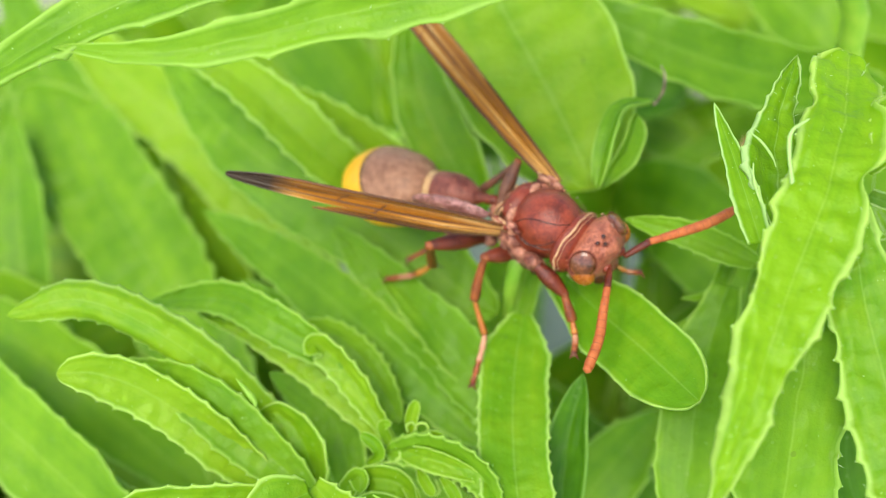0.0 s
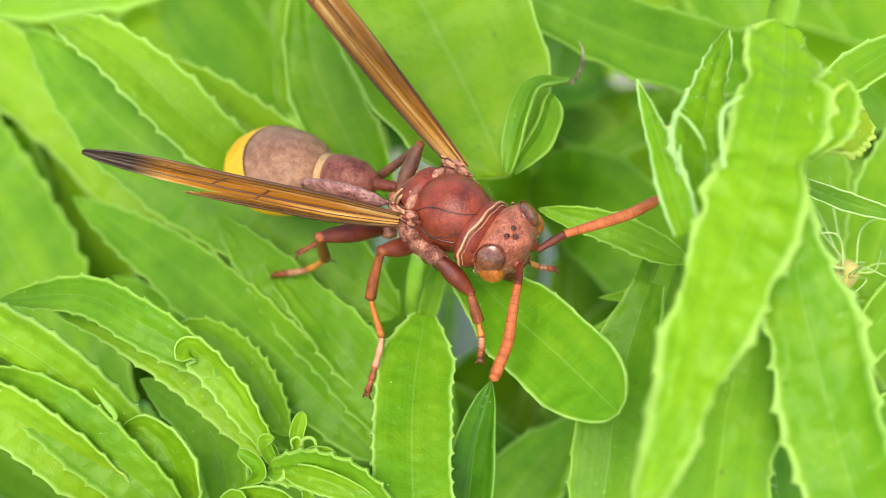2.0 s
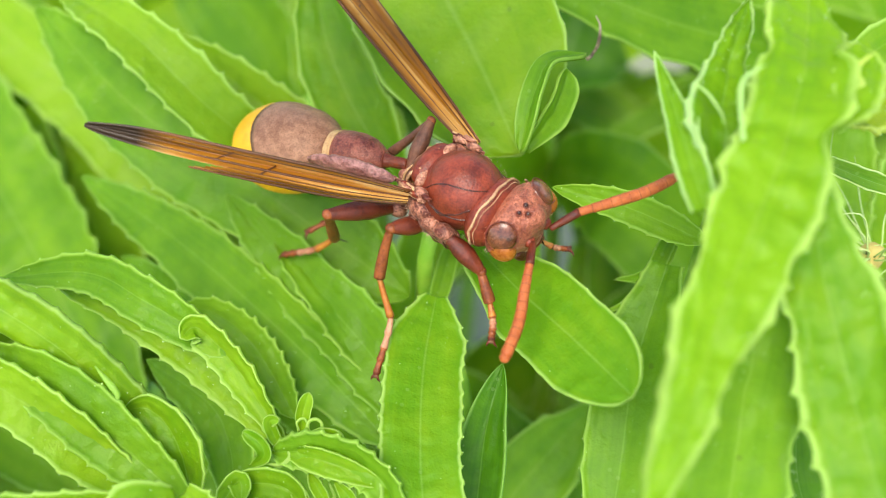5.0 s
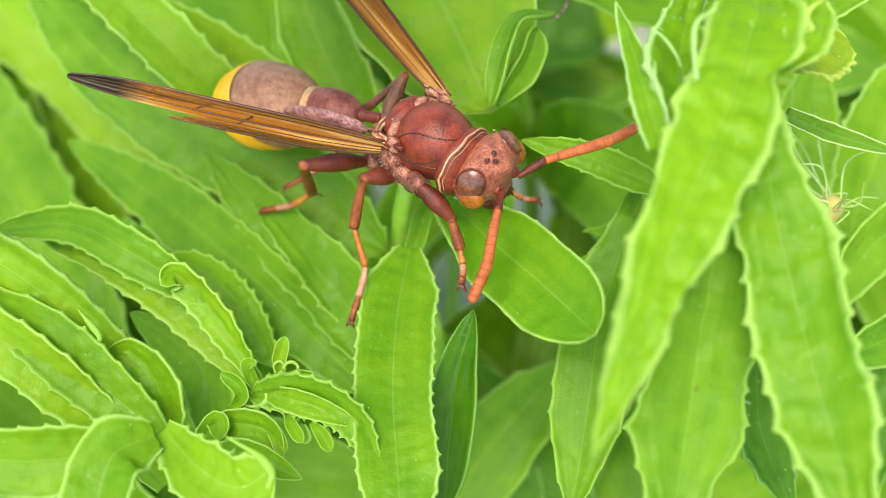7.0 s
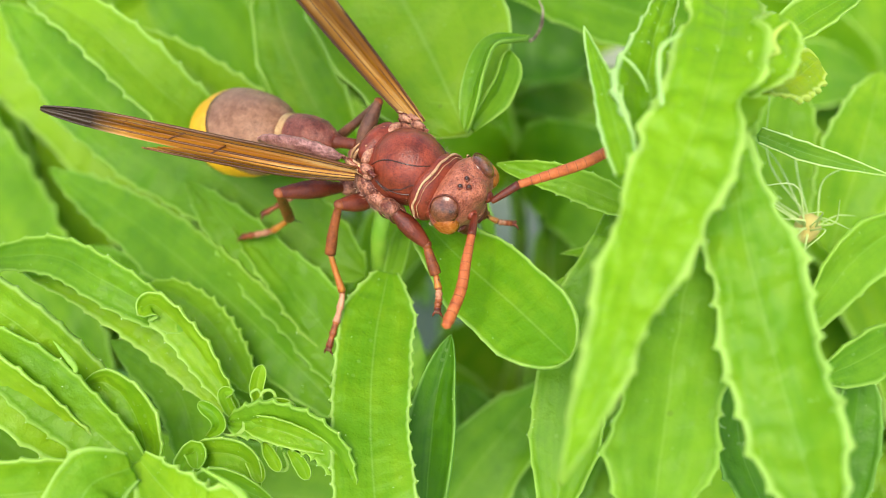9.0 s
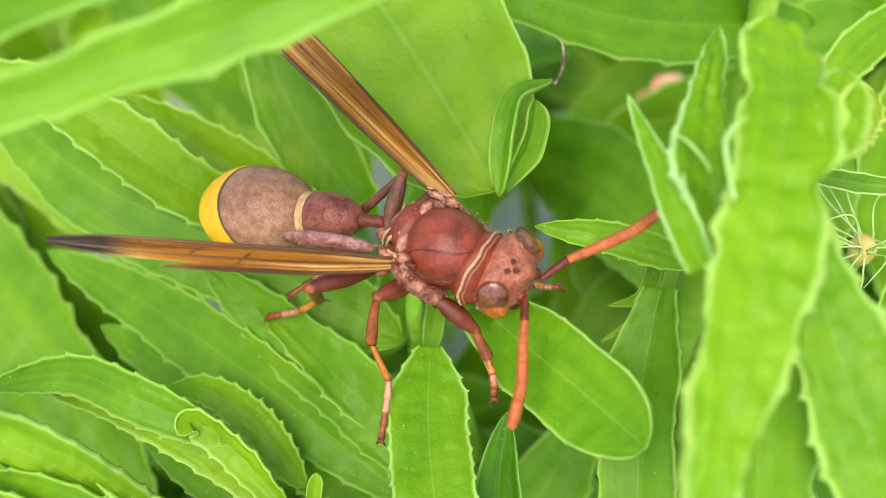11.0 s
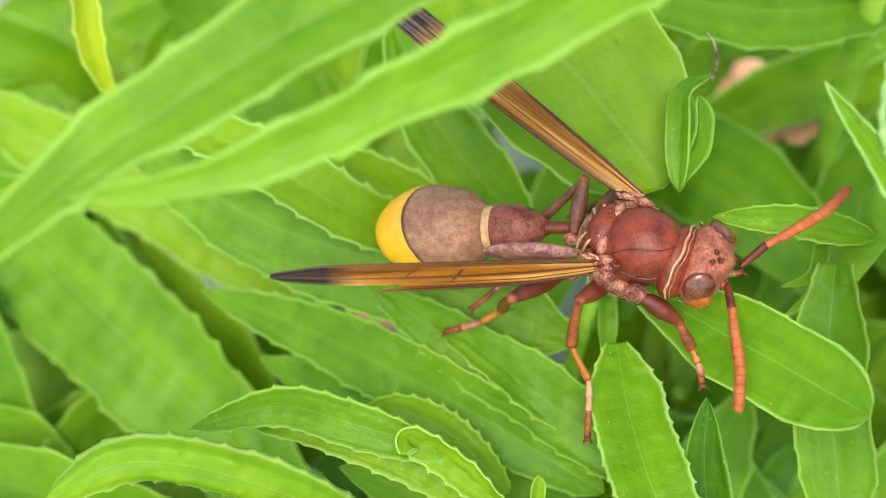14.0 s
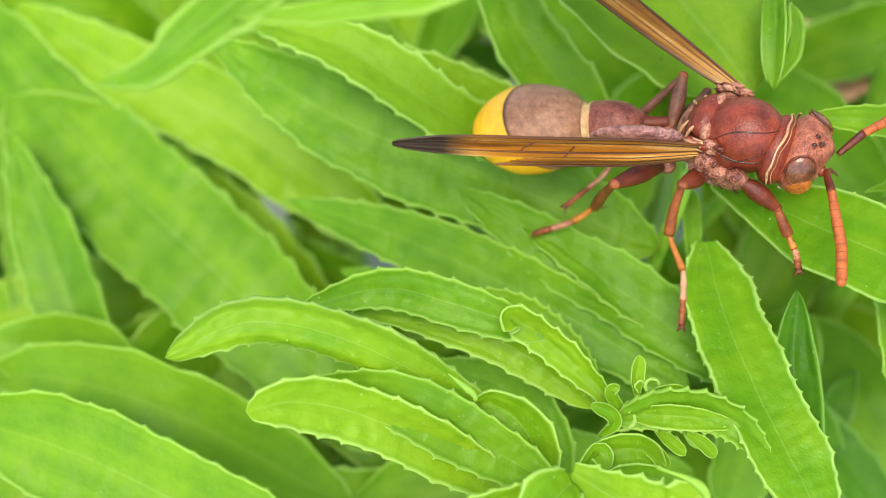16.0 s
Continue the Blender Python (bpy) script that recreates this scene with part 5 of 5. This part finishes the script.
leaf(plant_a, ((-16.4, -17.9, -7.2), (-18.4, -19.7, -6.0), (-19.0, -22.7, -6.7), (-18.4, -25.6, -7.5)), 4.2, 0, LEAF_BRIGHT, shape='strap', fold=0.25, wave=0.4, teeth=1.7, tooth=0.3, bead=1.2, specks=9, seed=47)
leaf(plant_a, ((-14.4, -6.8, -9.4), (-20.8, -3.4, -8.0), (-25.4, -0.8, -8.4), (-32.1, -0.2, -10.0)), 3.2, 0, LEAF, shape='lance', fold=0.2, teeth=1.7, tooth=0.3, bead=1.2, specks=9, seed=48)
leaf(plant_a, ((-16.8, -16.3, -12.0), (-22.6, -12.3, -8.7), (-26.4, -10.0, -6.8), (-32.6, -7.4, -7.0)), 4.2, 0, LEAF, shape='lance', fold=0.1, teeth=1.7, tooth=0.3, bead=1.2, specks=9, seed=49)
leaf(plant_a, ((-9.9, -11.8, -10.9), (-9.7, -10.8, -9.9), (-9.3, -9.8, -8.9)), 1.0, 0, LEAF_BRIGHT, shape='round', fold=0.45, teeth=0, tooth=0.12, bead=1.2, seed=52)
leaf(plant_a, ((-9.5, -12.2, -10.4), (-8.2, -12.4, -9.8), (-6.9, -12.8, -9.4)), 1.0, 0, LEAF_BRIGHT, shape='round', fold=0.45, teeth=0, tooth=0.12, bead=1.2, seed=53)
leaf(plant_a, ((-9.2, -14.2, -11.7), (-8.6, -15.3, -11.4), (-7.9, -16.4, -11.5)), 0.9, 0, LEAF_BRIGHT, shape='round', fold=0.45, teeth=0, tooth=0.12, bead=1.2, seed=54)
leaf(plant_a, ((-7.4, -15.0, -11.3), (-6.6, -15.9, -11.3), (-6.0, -17.0, -11.5)), 1.0, 0, LEAF_BRIGHT, shape='round', fold=0.45, teeth=0, tooth=0.12, bead=1.2, seed=55)
leaf(plant_a, ((-10.8, -13.0, -11.6), (-11.5, -12.2, -10.6), (-11.8, -11.5, -9.7), (-11.1, -11.5, -9.4)), 0.9, 0, LEAF_BRIGHT, shape='round', fold=0.45, teeth=0, tooth=0.12, bead=1.2, seed=56)
leaf(plant_a, ((-13.0, -13.7, -11.7), (-12.1, -13.5, -10.6), (-12.3, -13.0, -9.8), (-13.4, -12.3, -9.4)), 1.0, 0, LEAF_BRIGHT, shape='round', fold=0.45, teeth=0, tooth=0.12, bead=1.2, seed=57)
leaf(plant_a, ((-10.7, -13.0, -11.1), (-8.5, -13.9, -10.2), (-6.1, -14.8, -10.2), (-4.0, -15.7, -10.4)), 1.7, 0, LEAF_BRIGHT, shape='lance', fold=0.45, teeth=1, tooth=0.12, bead=1.2, seed=58)
leaf(plant_a, ((-10.5, -14.5, -12.0), (-9.7, -15.6, -11.9), (-9.2, -16.8, -12.3)), 1.1, 0, LEAF_BRIGHT, shape='round', fold=0.45, teeth=0, tooth=0.12, bead=1.2, seed=59)
leaf(plant_a, ((-14.5, -14.8, -12.5), (-12.2, -14.9, -11.7), (-10.4, -15.4, -11.8), (-9.3, -17.0, -12.7)), 2.2, 0, LEAF_BRIGHT, shape='lance', fold=0.45, teeth=1, tooth=0.12, bead=1.2, seed=60)
leaf(plant_a, ((-13.9, -17.1, -13.9), (-12.7, -16.7, -12.4), (-10.7, -17.4, -11.4), (-7.8, -18.7, -12.0)), 2.1, 0, LEAF_BRIGHT, shape='lance', fold=0.45, teeth=1, tooth=0.12, bead=1.2, seed=61)
leaf(plant_a, ((-15.2, -16.2, -13.4), (-14.2, -15.4, -11.7), (-13.5, -15.1, -10.9), (-13.3, -16.3, -11.2)), 1.5, 0, LEAF_BRIGHT, shape='round', fold=0.45, teeth=1, tooth=0.12, bead=1.2, seed=62)
plant_c = thing("plant", "green plant with a wide serrated leaf", "plant", "leafy plants")
stem(plant_c, [(-32, -22, -14), (-31, -21, -40), (-30, -18, -90), (-30, -14, DOWN)], [1.0, 1.4, 1.8, 2.0])
leaf(plant_c, ((-31.2, -18.4, -20.4), (-42.1, -9.9, -18.4), (-51.5, -3.1, -17.4), (-62.5, 2.6, -17.1)), 8.0, 0, LEAF, shape='strap', fold=0.12, teeth=2.08, tooth=0.32, seed=50)
leaf(plant_c, ((-28.6, -17.3, -24.2), (-41.2, -11.0, -21.3), (-49.9, -6.8, -20.1)), 5.8, 0, LEAF_BRIGHT, shape='lance', teeth=2.24, tooth=0.48, seed=51)
plant_t = thing("plant", "tall plant holding two long pale green serrated leaves above the wasp", "plant", "leafy plants")
stem(plant_t, [(14, 12, 22), (22, 19, 12), (27, 25.2, -0.4), (28.7, 23.7, -7.8), (31, 24, -60), (31, 26, DOWN)], [1.0, 1.2, 1.3, 1.3, 1.7, 2.2])
leaf(plant_t, ((5.9, 13.6, 23.5), (-5.8, 9.2, 22.1), (-12.0, 7.4, 21.3), (-17.5, 5.8, 20.6), (-22.7, 4.1, 19.9), (-27.3, 2.8, 18.9), (-31.3, 1.1, 17.8), (-35.0, 0.0, 16.3), (-38.1, 0.3, 15.7)), 4.9, -8, LEAF, shape='lance', fold=0.26, wave=0.25, teeth=5.6, tooth=0.6, bead=1.1, rim=1.5, crumple=0.12, specks=70, ragged=0.2, seed=63)
leaf(plant_t, ((18.6, 9.2, 20.5), (5.2, 6.1, 20.3), (-2.8, 4.2, 19.9), (-9.0, 2.6, 19.2), (-13.4, 1.6, 19.0), (-18.8, 0.5, 18.4), (-23.9, -0.1, 18.1), (-30.2, 0.6, 18.1)), 3.4, 10, LEAF, shape='lance', fold=0.28, wave=0.25, teeth=5.2, tooth=0.6, bead=1.1, rim=1.5, crumple=0.12, specks=40, ragged=0.2, seed=64)
leaf(plant_t, ((-29.1, 18.8, 16.5), (-29.4, 13.5, 14.6), (-28.8, 10.7, 14.2), (-27.7, 8.8, 14.3)), 1.5, 20, LEAF_YELLOW, shape='lance', fold=0.4, teeth=2, seed=65)


# clearings in the thicket where the soil shows: a place on the soil and the way up from it
CLEARINGS = [((-73, 107, -155), (0, -42, 55)), ((-40, 94, -155), (0, -42, 55)), ((5, 78, -155), (0, -42, 55)), ((28, 98, -155), (0, -42, 55)), ((-62, 140, -155), (-4, -40, 55)),
             ((2, 118, -155), (-15, -32, 60))]


def in_clearing(pts, reach):
    for low, high in CLEARINGS:
        a, b = np.array(low, float), np.array(high, float)
        way = (b - a) / np.linalg.norm(b - a)
        for p in pts:
            d = np.array(p, float) - a
            if np.linalg.norm(d - way * (d @ way)) < reach:
                return True
    return False


def understorey():
    """Leaves lower down, out of the lens's focus."""
    rnd = random.Random(11)
    for k in range(54):
        x, y = rnd.uniform(-75, 55), rnd.uniform(-25, 95)
        p = thing("plant", "soft green plant deep in the thicket", "plant", "leafy plants")
        z = rnd.uniform(-78, -34)
        stem(p, [(x, y, z), (x + 2, y + 2, z - 30), (x + rnd.uniform(-6, 6), y + 4, DOWN)], [0.9, 1.3, 1.8])
        n = rnd.randint(6, 8)
        a0 = rnd.uniform(0, 6.28)
        for i in range(n):
            a = a0 + i * 6.28 / n + rnd.uniform(-0.3, 0.3)
            ln = rnd.uniform(26, 42)
            d = np.array((math.cos(a), math.sin(a), 0))
            h = rnd.uniform(2, 12)
            b = np.array((x, y, z + rnd.uniform(-8, 2)))
            pts = [tuple(b), tuple(b + d * ln * 0.4 + (0, 0, h)), tuple(b + d * ln * 0.75 + (0, 0, h * 0.9)), tuple(b + d * ln + (0, 0, h * 0.3))]
            width, roll, green = rnd.uniform(7, 12), rnd.uniform(-25, 25), rnd.choice((LEAF, LEAF_BRIGHT, LEAF_BRIGHT))
            if not in_clearing(pts, 8.0):
                leaf(p, pts, width, roll, green, teeth=5, inner=5, seed=k * 20 + i)


understorey()


def dry_flower():
    """A withered bud with pale straggling hairs beside the torn shoot."""
    f = thing("dry_flower", "withered yellowish flower bud with pale straggling hairs", "flower")
    v, fs = ball((29.9, 1.4, -9.6), (0.9, 0.3, 0.2), (-0.2, 1.0, 0.3), (0.1, -0.3, 1.2), lambda x, y, z: (x * (1 + 0.1 * math.sin(9 * y)), y, z), 20, 14)
    mesh_object("bud", v, fs, BUD, f)
    rnd = random.Random(3)
    for k in range(18):
        a = rnd.uniform(0, 6.28)
        d = np.array((math.cos(a) * 0.8, math.sin(a) * 0.9, rnd.uniform(0.0, 0.9)))
        b = np.array((29.9, 1.4, -9.2)) + d * 0.7
        e = b + d * rnd.uniform(3, 7) + np.array((-1.0, 2.0, 0.5))
        m = (b + e) / 2 + np.array([rnd.uniform(-1.2, 1.2) for _ in range(3)])
        v, fs = tube([b, m, e], [0.075, 0.06, 0.02], 12, 6)
        mesh_object("hair", v, fs, STRAW, f)
    v, fs = tube([(29.9, 1.4, -10.4), (30.5, 2.5, -20), (31, 6, -60), (31, 8, DOWN)], [0.5, 0.6, 0.9, 1.2], 20, 8)
    mesh_object("stem", v, fs, STEM, f)


def fallen_petals():
    for c, w, turn in (((27.9, 34.2, -36.6), 4.8, 20), ((-20, 27, -54.8), 3.2, 80), ((30.5, 31.5, -38.5), 3.6, 120)):
        f = thing("flower", "soft peach flower deep among the leaves", "flower", "peach flowers")
        for i in range(5):
            a = radians(turn + i * 72)
            d = np.array((math.cos(a), math.sin(a), 0.25))
            pts = [np.array(c, float), c + d * w * 0.5, c + d * w]
            leaf(f, [tuple(q) for q in pts], w * 0.8, 0, PETAL, "round", teeth=0, name="petal", bead=0.2, seed=i, inner=5)
        v, fs = tube([c, (c[0] + 1, c[1] + 1, c[2] - 20), (c[0] + 1, c[1] + 2, DOWN)], [0.5, 0.7, 1.0], 14, 8)
        mesh_object("stem", v, fs, STEM, f)


dry_flower()
fallen_petals()


def motions():
    still = Matrix.Translation(ANTENNA_FAR.location)
    walk(ANTENNA_FAR, [(0.0, still), (16.0, still)])


motions()
